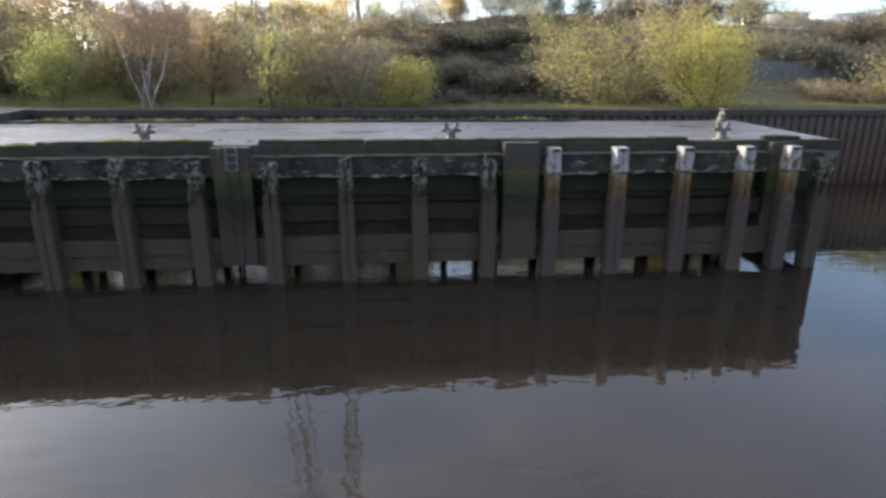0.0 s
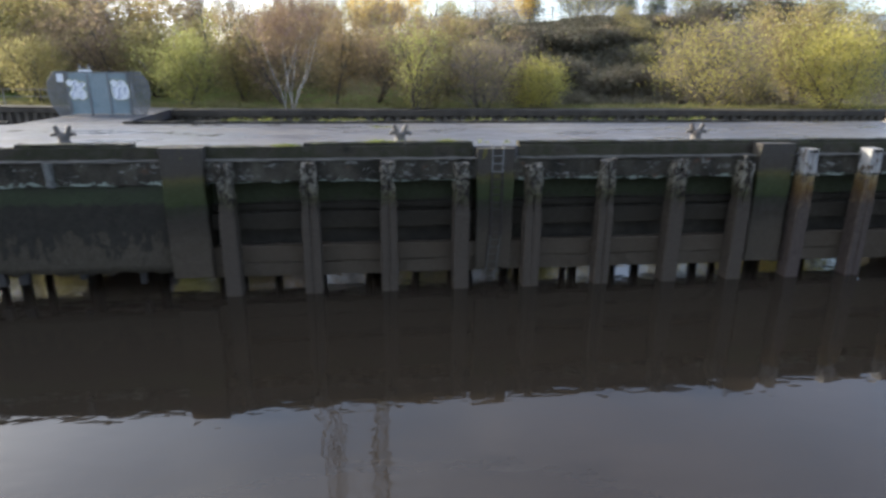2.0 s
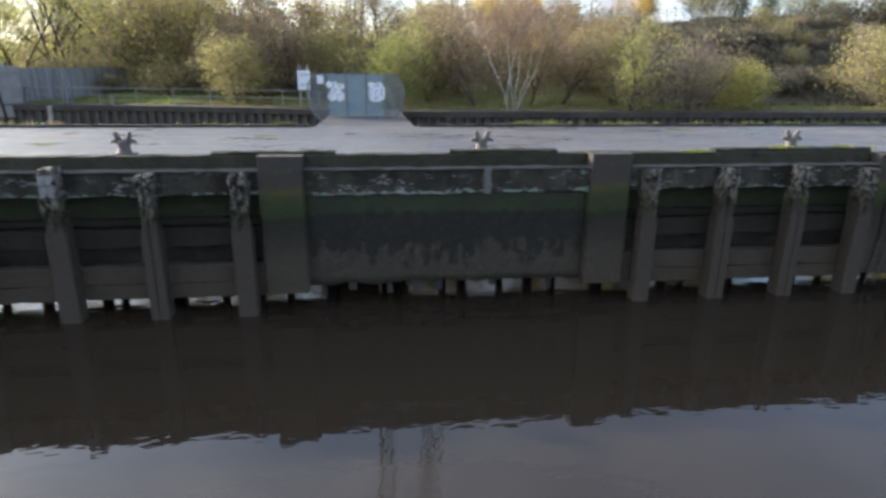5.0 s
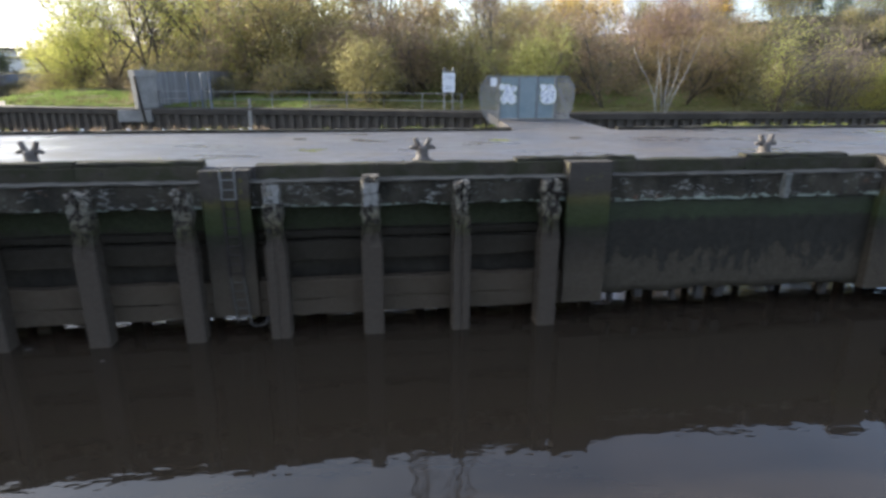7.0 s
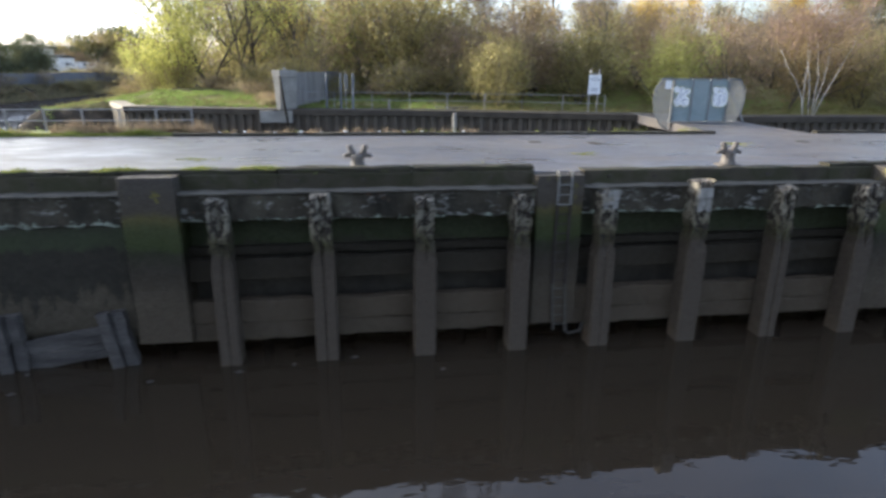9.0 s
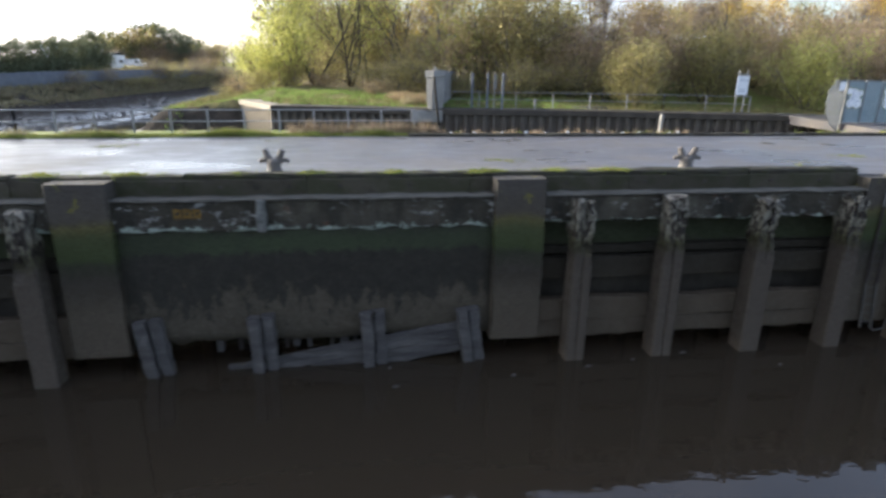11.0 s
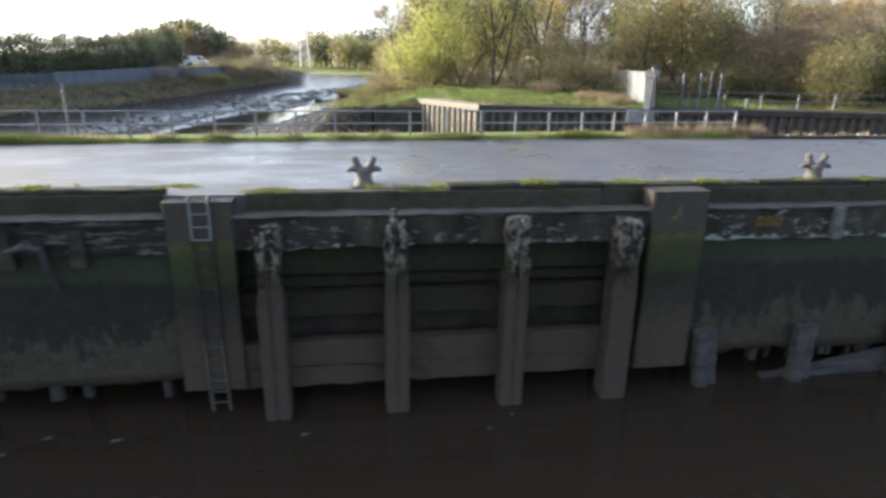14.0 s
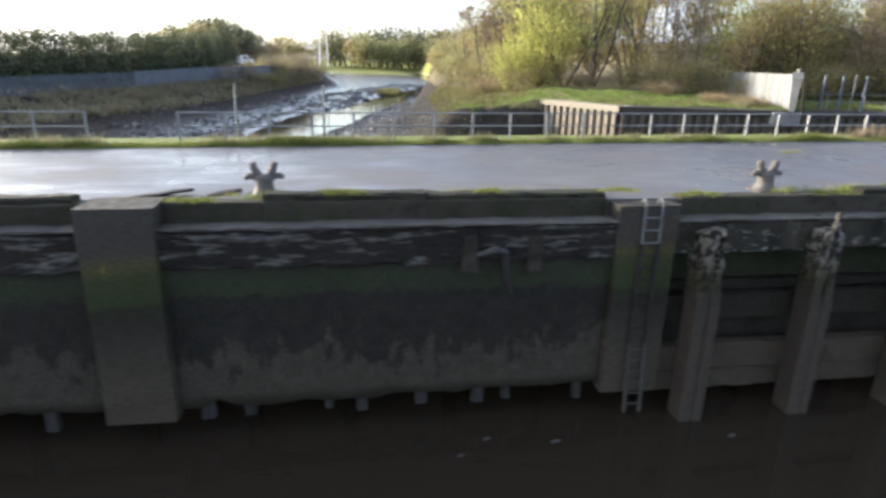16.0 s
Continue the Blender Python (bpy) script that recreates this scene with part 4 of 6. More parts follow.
pale_pile = Geo().beam(2, -2.6, 4.8, (-0.17, 0.17), (-0.22, 0.05), 1.0, 0.008, 0.03, rd).mesh("pile", M["pale_sunlit_timber"])
pile_line((-60.8, 35.2), (-57.3, 28.1), 0.66, ((pale_pile, "pile", 0.0), (flatp, "pile_pan", 0.33)), "pale_sunlit_timber")
WALL = [(x, float(bank_y(x))) for x in (-57.3, -48, -38, -30, -20, 12, 20, 60)]
for p, q in zip(WALL[:-1], WALL[1:]):
    pile_line(p, q)
solid("concrete_slab", Geo().beam(0, -36.6, -34.2, (26.2, 27.2), (5.05, 5.2), 0.5, 0.01, 0.02, rd), M["ledge"], "grey concrete slab lying on the bank grass", "slab")

# ramp from the deck to the gate
ramp_geo = Geo().add([(-25.4, 10.6, 4.99), (-20.6, 10.6, 4.99), (-20.9, 20.4, 5.16), (-24.6, 21.9, 5.16), (-25.4, 10.6, 4.6), (-20.6, 10.6, 4.6), (-20.9, 20.4, 4.6), (-24.6, 21.9, 4.6)],
                     [(0, 1, 2, 3), (4, 7, 6, 5), (0, 4, 5, 1), (1, 5, 6, 2), (2, 6, 7, 3), (3, 7, 4, 0)])
solid("ramp", ramp_geo, M["deck"], "wet concrete bridge ramp between the jetty and the bank", "ramp", kind="structure")


# ---- security gate ----
def security_gate():
    t = thing("security_gate", (-23.45, 15.8, 5.08), "grey-blue steel gate with eight-sided side guards and white spray tags", "gate")
    for x0, x1 in ((-1.5, -0.52), (-0.48, 0.52), (0.56, 1.5)):
        leaf = part("gate_leaf", Geo().box(x0, x1, -0.02, 0.02, 0.04, 2.22), M["gate"], t, "sheeted gate leaf")
        for z in (0.08, 0.62, 1.92, 2.18):
            part("cross_bar", Geo().box(x0, x1, -0.05, -0.021, z - 0.03, z + 0.03), M["gate"], leaf)
        for x in (x0 + 0.03, x1 - 0.03):
            part("stile", Geo().box(x - 0.03, x + 0.03, -0.056, -0.0215, 0.04, 2.22), M["gate"], leaf)
    for x in (-1.58, -0.5, 0.54, 1.58):
        part("gate_post", Geo().box(x - 0.045, x + 0.045, -0.075, 0.06, -0.05, 2.3), M["mesh"], t)
    for z in (2.03, 2.27):
        part("top_rail", Geo().box(-2.3, 2.3, 0.065, 0.12, z - 0.035, z + 0.035), M["mesh"], t)
    shape = ((1.62, 2.3), (2.25, 2.28), (2.62, 1.75), (2.66, 1.1), (2.55, 0.5), (2.2, -0.1), (1.62, -0.45))
    for s in (-1, 1):
        fan = part("side_guard", Geo().tube([(s * x, 0, z) for x, z in shape], [0.035] * 7, 6), M["mesh"], t, "angled guard frame")
        x = 1.68
        while x < 2.62:
            top = float(np.interp(x, [1.62, 2.25, 2.62, 2.66], [2.3, 2.28, 1.75, 1.1]))
            low = float(np.interp(x, [1.62, 2.2, 2.55, 2.66], [-0.45, -0.1, 0.5, 1.1]))
            part("guard_bar", Geo().box(s * x - 0.017, s * x + 0.017, -0.012, 0.012, low, top), M["mesh"], fan)
            x += 0.062
    part("strut", Geo().tube([(1.75, -0.1, 1.7), (2.2, -0.9, -0.05)], [0.04, 0.04], 6), M["mesh"], t)
    rg = random.Random(8)
    left = ((-1.42, 1.72, 0.17, 0.19), (-1.12, 1.66, 0.18, 0.24), (-0.78, 1.62, 0.2, 0.17), (-1.28, 1.08, 0.22, 0.26), (-0.86, 1.08, 0.27, 0.29), (-1.08, 1.38, 0.3, 0.2))
    right = ((0.82, 1.72, 0.2, 0.16), (1.2, 1.7, 0.26, 0.17), (0.82, 1.3, 0.17, 0.4), (1.12, 1.25, 0.22, 0.36), (1.42, 1.3, 0.16, 0.42), (1.1, 0.95, 0.36, 0.16))
    for blobs, dx in ((left, -0.03), (right, 0.03)):
        for k, (a, b, r1, r2) in enumerate(blobs):
            n = 12
            w = [rg.uniform(0.88, 1.1) for i in range(n)]
            tag = None
            for nm, mat, grow_, y, say in (("spray_tag", M["spray"], 0.0, -0.084, "white bubble-shaped spray letter"), ("tag_outline", M["spray_edge"], 0.035, -0.079, "yellow-green sprayed outline")):
                ring = [(a + dx + (r1 + grow_) * math.cos(6.283 * i / n) * w[i], b + (r2 + grow_) * math.sin(6.283 * i / n) * w[i]) for i in range(n)]
                ob = part(nm, Geo().rings([[(px, y + 0.003, pz) for px, pz in ring], [(px, y - 0.0004 * k, pz) for px, pz in ring]]), mat, tag or t, say)
                tag = tag or ob
            if k:
                part("tag_stroke", Geo().tube([(a + dx + 0.5 * r1 * math.cos(1 + q * 0.9), -0.089, b + 0.5 * r2 * math.sin(1 + q * 0.9)) for q in range(5)], [0.02] * 5, 4), M["spray_dark"], tag)
    part("notice", Geo().box(-2.1, -1.75, -0.06, -0.04, 1.75, 2.2), M["sign"], t, "small white notice")
    return t


security_gate()


# ---- information sign ----
def info_sign(x, y):
    t = thing("information_sign", (x, y, float(ground_z(x, y))), "white notice board on two galvanised posts with a light above", "sign")
    for s in (-0.28, 0.28):
        part("post", Geo().tube([(s, 0, -0.1), (s, 0, 2.75)], [0.045, 0.045], 8), M["galv"], t)
    board = part("board", Geo().box(-0.4, 0.4, -0.08, -0.05, 1.2, 2.4), M["sign"], t)
    for z, w0 in ((2.2, 0.5), (2.08, 0.6), (1.55, 0.4), (1.42, 0.5)):
        part("text_bar", Geo().box(-w0 / 2, w0 / 2, -0.084, -0.0805, z - 0.022, z + 0.022), M["ink"], board)
    part("cross_arm", Geo().tube([(-0.45, 0, 2.5), (0.45, 0, 2.5)], [0.025, 0.025], 6), M["galv"], t)


info_sign(-26.9, 22.4)


# ---- railings ----
def verge_y(x):
    """Front edge of the grass verge at the rear of the deck."""
    return float(np.interp(x, [-112, -86, -80, -73, -68, -58, -49], [6.9, 8.5, 9.0, 9.6, 10.0, 10.6, 10.75]))


def railing(name, pts, height, gap, rails, mat, label, thin=0.022):
    t = thing(name, label=label, category="railing")
    for (x0, y0), (x1, y1) in zip(pts[:-1], pts[1:]):
        n = max(1, round(math.hypot(x1 - x0, y1 - y0) / gap))
        for i in range(n + 1):
            x, y = x0 + (x1 - x0) * i / n, y0 + (y1 - y0) * i / n
            z = max(float(ground_z(x, y)), 0) if y > 20 else DECK
            part("post", Geo().box(x - thin * 1.3, x + thin * 1.3, y - thin * 1.3, y + thin * 1.3, z - 0.05, z + height), mat, t)
        z0, z1 = [max(float(ground_z(x, y)), 0) if y > 20 else DECK for x, y in ((x0, y0), (x1, y1))]
        for h in rails:
            part("rail", Geo().tube([(x0, y0 - 0.03, z0 + h), ((x0 + x1) / 2, (y0 + y1) / 2 - 0.03, (z0 + z1) / 2 + h), (x1, y1 - 0.03, z1 + h)], [thin] * 3, 6), mat, t)
    return t


railing("deck_railing", [(-49.1, 12.3), (-65.0, 11.35), (-81.0, 10.3)], 1.0, 1.5, (0.98, 0.52), M["galv"], "galvanised two-rail railing along the jetty's rear edge", 0.028)
railing("deck_railing", [(-83.85, 10.2), (-110.0, 8.6)], 1.0, 1.5, (0.98, 0.52), M["galv"], "galvanised two-rail railing along the jetty's rear edge", 0.028)
railing("bank_railing", [(-26.0, 22.6), (-31, 24.6), (-46.0, 26.4)], 1.1, 2.5, (1.08, 0.6), M["galv"], "galvanised railing on the grassy bank")
part("rear_upstand", Geo().beam(0, -49.5, -25.6, (BACK - 0.2, BACK + 0.12), (4.4, 5.12), 0.6, 0.012, 0.03, rd), M["capping"], quay)
part("rear_upstand", Geo().beam(0, -20.4, 12.0, (BACK - 0.2, BACK + 0.12), (4.4, 5.12), 0.6, 0.012, 0.03, rd), M["capping"], quay)
rows = []
for k in range(126):
    x = -112 + k * 0.5
    y0, y1 = verge_y(x) + rd.gauss(0, 0.06), verge_y(x) + 2.3
    h = 0.035 * noise.noise((x * 0.9, 3, 0))
    rows.append([(x, y0, 4.4), (x, y0, DECK + 0.012), (x, y0 + 0.18, DECK + 0.05 + h), (x, (y0 + y1) / 2, DECK + 0.07 + h), (x, y1, DECK + 0.03), (x, y1, 4.4)])
part("rear_verge", Geo().rings(rows), M["verge"], quay, "mossy grass verge")

# pillar, boards and fence posts on the point
t = thing("concrete_pillar", (-46.55, 25.45, 5.1), "pale concrete wall end, tapered towards its foot, with a wider foot block", "pillar")
part("shaft", Geo().rings([[(0.61 * a - 0.79 * b, 0.79 * a + 0.61 * b, z) for a, b in ((-ln, -w0), (ln, -w0), (ln, w0), (-ln, w0))] for z, w0, ln in ((0.0, 0.17, 0.72), (0.6, 0.2, 0.74), (2.0, 0.27, 0.76), (2.02, 0.32, 0.8), (2.45, 0.32, 0.8))]), M["concrete"], t)
part("cap", Geo().tube([(0, 0, 2.45), (0, 0, 2.65)], [0.1, 0.08], 8), M["concrete"], t)
part("foot", Geo().beam(0, -1.65, 0.4, (-0.6, -0.2), (-0.82, -0.06), 0.4, 0.015, 0.03, rd), M["concrete"], t, "pale concrete infill below the pillar")
t = thing("board_fence", (-46.15, 26.25, 5.0), "grey weathered close-boarded fence running inland from the pillar", "fence")
for k in range(42):
    f = part("board", Geo().box(-0.139, 0.139, -0.02, 0.02, -0.1, 2.42 + 0.02 * math.sin(k * 2.1)), M["board"], t)
    f.matrix_basis = pose(0.067 * k, 0.276 * k, 0, 0, 0, 76.3)
for x, y in ((-44.0, 26.1), (-43.05, 25.6), (-42.25, 24.6)):
    tagged(solid("fence_post", Geo().tube([(x, y, 5.0), (x + 0.03, y, 7.4)], [0.075, 0.075], 8), M["palisade"]), "bare grey steel fence post on the bank", "fence post", "bare fence posts")
t = thing("small_sign", (-42.7, 25.0, 5.0), "small pale blue notice board on a thin post", "sign", turn=45)
part("post", Geo().tube([(0, 0, 0), (0, 0, 2.5)], [0.03, 0.03], 6), M["galv"], t)
part("board", Geo().box(-0.16, 0.16, -0.06, -0.035, 1.4, 2.35), M["mesh"], t)


solid("leaning_pole", Geo().tube([(-46.75, 24.5, 7.2), (-46.6, 24.5, 5.6), (-46.4, 24.45, 4.1)], [0.07, 0.085, 0.09], 7), M["slot"], "dark timber pole leaning against the wall coping", "pole")

for x, y in ((-79.4, 11.75), (-76.3, 12.0)):
    solid("thin_pole", Geo().tube([(x, y, 4.5), (x + 0.03, y, 6.85)], [0.045, 0.04], 7), M["board"], "thin grey weathered pole standing behind the railing", "pole", "poles behind the railing")

# ---- trees ----
def grow(seed, height, spread, stems=1, lean=0.15, levels=4, bare=0.25, thick=1.0):
    """Limbs of a tree: list of (points, radii) and the twig ends."""
    r = random.Random(seed)
    limbs, ends = [], []

    def branch(p, d, length, rad, level, stem):
        pts, rr = [p], [rad]
        n = 4 if level < 2 else 3
        for i in range(n):
            d = (d + Vector((r.gauss(0, 0.13), r.gauss(0, 0.13), r.gauss(0.05, 0.08)))).normalized()
            p = p + d * (length / n)
            pts.append(p)
            rr.append(rad * (1 - 0.55 * (i + 1) / n))
        limbs.append((pts, rr, level, stem))
        if level >= levels - 1:
            ends.extend((pts[k], d, level) for k in range(1, len(pts)))
            return
        kids = r.choice((3, 4)) if level else r.choice((5, 6, 7))
        for k in range(kids):
            t = bare + (1 - bare) * (k + r.random()) / kids if level == 0 else 0.3 + 0.7 * (k + r.random()) / kids
            i = min(n - 1, int(t * n))
            q = pts[i].lerp(pts[i + 1], t * n - i)
            a = r.uniform(0, 6.283)
            out = Vector((math.cos(a), math.sin(a), 0))
            side = (d * r.uniform(0.55, 0.95) + out * spread * r.uniform(0.6, 1.1)).normalized()
            branch(q, side, length * r.uniform(0.42, 0.62) * (1.25 - 0.55 * t if level == 0 else 1.0), rr[i] * 0.55, level + 1, stem)

    for s in range(stems):
        a = r.uniform(0, 6.283)
        d = Vector((math.cos(a) * lean * (1 + s * 0.4), math.sin(a) * lean * (1 + s * 0.4), 1)).normalized()
        o = Vector((math.cos(a), math.sin(a), 0)) * (0.05 * stems if stems > 1 else 0)
        branch(o, d, height * r.uniform(0.72, 0.85), (height * 0.016 / math.sqrt(stems) + 0.012) * thick, 0, s)
    return limbs, ends


def strips(centres, axes, lengths, widths, rs):
    """Small flat leaves or twigs, as one mesh's vertices and faces."""
    n = len(centres)
    side = np.cross(axes, rs.normal(size=(n, 3)))
    side /= np.linalg.norm(side, axis=1, keepdims=True) + 1e-9
    a, b = axes * lengths[:, None] * 0.5, side * widths[:, None] * 0.5
    bend = np.cross(axes, side) * (lengths * rs.uniform(-0.15, 0.15, n))[:, None]
    v = np.stack([centres - a - b * 0.5, centres - a * 0.1 - b + bend, centres - a * 0.1 + b + bend, centres + a], 1).reshape(-1, 3)
    k = np.arange(n)[:, None] * 4
    f = np.concatenate([k + np.array([[0, 2, 1]]), k + np.array([[1, 2, 3]])], 0)
    return v, f


def quick(name, v, f, mat):
    me = bpy.data.meshes.new(name)
    me.from_pydata(v.tolist(), [], f.tolist())
    me.materials.append(mat)
    return me


def tree(name, seed, height, spread, leaves, twigs, leaf, label, stems=1, lean=0.15, bark="bark", twig="twig", size=0.2, scatter=0.42, bare=0.1, droop=0.0, limb_level=2, dome=None, thick=1.0):
    t = thing(name, label=label, category="bush" if "bush" in name else "tree")
    limbs, ends = grow(seed, height, spread, stems, lean, 4, bare, thick)
    for s in range(stems):
        g = Geo()
        for pts, rr, level, stem in limbs:
            if level <= limb_level and stem == s:
                g.tube([p.to_tuple() for p in pts], rr, 7 if level == 0 else 4 if level == 1 else 3)
        part("trunk" if stems == 1 else "stem", g, M[bark], t, smooth=True)
    leaves, twigs = int(leaves * 0.85), int(twigs * 0.55)
    size *= 0.97
    rs = np.random.RandomState(seed)
    E = np.array([p.to_tuple() for p, d, l in ends])
    D = np.array([d.to_tuple() for p, d, l in ends])
    if dome:
        r0, h0, h1, share = dome
        n = int(len(E) * share / (1 - share))
        q = rs.normal(size=(n, 3))
        q /= np.linalg.norm(q, axis=1, keepdims=True)
        q *= (rs.uniform(0.1, 1.0, n) ** 0.4 * rs.uniform(0.82, 1.1, n))[:, None]
        E = np.concatenate([E, np.stack([q[:, 0] * r0, q[:, 1] * r0, (h0 + h1) / 2 + q[:, 2] * (h1 - h0) / 2], 1)])
        D = np.concatenate([D, q + np.array([0, 0, 0.4])])
    if twigs:
        i = rs.randint(0, len(E), twigs)
        ax = D[i] + rs.normal(0, 0.5, (twigs, 3)) + np.array([0, 0, 0.25 - droop])
        ax /= np.linalg.norm(ax, axis=1, keepdims=True)
        ln = rs.uniform(0.3, 0.9, twigs) * (height / 7) ** 0.5
        c = E[i] + ax * ln[:, None] * 0.4 + rs.normal(0, scatter * 0.5, (twigs, 3))
        part("twigwork", quick("twigwork", *strips(c, ax, ln, rs.uniform(0.012, 0.03, twigs), rs), M[twig]), None, t)["kind"] = "stuff"
    if leaves:
        w = rs.gamma(0.9, 1.0, len(E))
        i = rs.choice(len(E), leaves, p=w / w.sum())
        c = E[i] + rs.normal(0, scatter, (leaves, 3)) * np.array([1, 1, 0.85])
        c[:, 2] -= np.abs(rs.normal(0, droop + 1e-6, leaves))
        c[:, 2] = np.maximum(c[:, 2], -0.6)
        ax = rs.normal(size=(leaves, 3)) + np.array([0, 0, -droop])
        ax /= np.linalg.norm(ax, axis=1, keepdims=True)
        ln = size * rs.uniform(0.6, 1.3, leaves)
        part("crown", quick("crown", *strips(c, ax, ln, ln * 0.75, rs), LEAF[leaf]), None, t)["kind"] = "stuff"
    return t


TR = random.Random(21)
KINDS = {
    "willow": tree("tree", 15, 10.5, 0.85, 9000, 2500, "lime", "large spreading willow with arching dark limbs and yellow-green leaves", scatter=0.5, droop=0.9, stems=4, lean=0.38, bare=0.1, size=0.19, limb_level=3, bark="dark_bark"),
    "tall_bare": tree("tree", 16, 10.5, 0.5, 2200, 4500, "lime", "tall half-bare tree with dark upright limbs and fine twigs", scatter=0.4, stems=4, lean=0.2, bare=0.08, limb_level=3, bark="dark_bark"),
    "olive": tree("tree", 3, 8.0, 0.75, 8500, 1000, "olive", "broadleaf tree with olive autumn leaves", scatter=0.5, stems=3, lean=0.25, bare=0.04, dome=(2.9, 0.3, 7.6, 0.65)),
    "olive2": tree("tree", 13, 7.0, 0.9, 7500, 1000, "olive", "rounded broadleaf tree with olive leaves", scatter=0.5, stems=4, lean=0.35, bare=0.03, dome=(3.2, 0.2, 6.8, 0.7)),
    "gold": tree("tree", 4, 7.5, 0.7, 6500, 1500, "gold", "autumn tree with yellow leaves", scatter=0.48, stems=3, lean=0.25, bare=0.04, dome=(2.4, 0.4, 7.0, 0.6)),
    "lime": tree("tree", 5, 8.5, 0.8, 9000, 1000, "lime", "willow with drooping yellow-green leaves", scatter=0.45, droop=0.6, stems=4, lean=0.35, bare=0.03, dome=(2.9, 0.2, 8.0, 0.55)),
    "ochre": tree("tree", 6, 8.0, 0.7, 5500, 1800, "ochre", "half-bare tree with ochre autumn leaves", scatter=0.5, stems=2, lean=0.2, bare=0.05, dome=(2.4, 0.6, 7.2, 0.5)),
    "bare": tree("tree", 7, 8.5, 0.7, 600, 3800, "ochre", "bare grey-brown broadleaf tree", scatter=0.35),
    "russet": tree("tree", 8, 6.5, 0.8, 2600, 3600, "russet", "bushy tree with russet twigs and few leaves", stems=3, lean=0.3, twig="red_twig", scatter=0.4, dome=(2.6, 0.4, 5.8, 0.5)),
    "thicket": tree("bush", 9, 4.0, 1.0, 1900, 1500, "olive", "grey-brown thicket of bare twigs and some leaves", stems=5, lean=0.5, scatter=0.4, bare=0.1, size=0.19, limb_level=1, dome=(2.1, 0.1, 3.6, 0.65)),
    "ivy": tree("bush", 10, 3.6, 1.0, 2200, 1000, "ivy", "dark ivy-covered shrub on the slope", stems=5, lean=0.5, scatter=0.45, bare=0.05, size=0.26, limb_level=0, dome=(2.0, 0.0, 2.6, 0.7)),
    "bramble": tree("bush", 11, 2.2, 1.2, 1200, 900, "russet", "low brown bramble bush", stems=6, lean=0.8, scatter=0.35, bare=0.05, size=0.16, limb_level=0, dome=(1.5, 0.0, 1.7, 0.6)),
    "grey_thicket": tree("bush", 48, 4.6, 0.9, 1300, 5200, "olive", "tall grey thicket of fine bare twigs with few olive leaves", stems=7, lean=0.25, scatter=0.45, bare=0.05, size=0.15, limb_level=1, dome=(2.2, 0.1, 4.4, 0.6)),
    "green_olive": tree("tree", 50, 8.0, 0.8, 8500, 1200, "green_olive", "rounded tree with dull yellow-green leaves behind the gate", scatter=0.45, droop=0.3, stems=4, lean=0.35, bare=0.03, dome=(2.9, 0.2, 7.6, 0.6)),
    "bright": tree("tree", 49, 8.5, 0.6, 6000, 1200, "bright", "tall autumn tree with bright orange-yellow leaves", scatter=0.5, stems=3, lean=0.2, bare=0.05, dome=(2.2, 1.0, 8.0, 0.5)),
    "dry_scrub": tree("bush", 47, 2.2, 1.2, 1400, 1200, "straw", "low straw-brown scrub on the bank", stems=6, lean=0.8, scatter=0.35, bare=0.05, size=0.18, limb_level=0, dome=(1.6, 0.0, 1.6, 0.65)),
    "far_bare": tree("tree", 44, 8.5, 0.7, 500, 909, "gold", "bare grey-brown tree in the wood behind", scatter=0.45, bare=0.05, limb_level=1, dome=(2.6, 0.5, 7.8, 0.4)),
    "far_gold": tree("tree", 45, 8.0, 0.8, 1054, 210, "gold", "dull gold tree in the wood behind", size=0.4, scatter=0.5, bare=0.05, limb_level=1, dome=(2.6, 0.2, 7.4, 0.6)),
    "far_olive": tree("tree", 41, 8.0, 0.8, 1116, 140, "olive", "distant olive-brown woodland tree", size=0.46, scatter=0.5, bare=0.05, limb_level=1, dome=(2.6, 0.2, 7.4, 0.6)),
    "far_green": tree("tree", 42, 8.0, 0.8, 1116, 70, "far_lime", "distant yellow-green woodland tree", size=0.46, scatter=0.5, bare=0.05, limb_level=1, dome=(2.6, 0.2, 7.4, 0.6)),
    "far_dark": tree("tree", 43, 8.0, 0.6, 1178, 0, "conifer", "distant dark evergreen woodland tree", size=0.46, scatter=0.5, bare=0.05, limb_level=1, dome=(2.2, 0.2, 7.6, 0.6)),
    "conifer": tree("tree", 12, 6.0, 0.35, 3400, 0, "conifer", "dark evergreen conifer of a hedge", scatter=0.4, bare=0.03, size=0.24, limb_level=0, dome=(1.6, 0.1, 4.9, 0.72)),
}
USED = set()


def stand(kind, x, y, size=1.0, turn=None, wide=1.0, group="", z=None):
    src = KINDS[kind]
    z = float(ground_z(x, y)) - 0.05 if z is None else z
    turn = TR.uniform(0, 360) if turn is None else turn
    m = pose(x, y, z, 0, 0, turn)
    if kind in USED:
        ob = copy_thing(src, m)
    else:
        ob = src
        USED.add(kind)
        ob.matrix_basis = m
    ob.scale = (size * wide, size * wide, size)
    return tagged(ob, group=group)


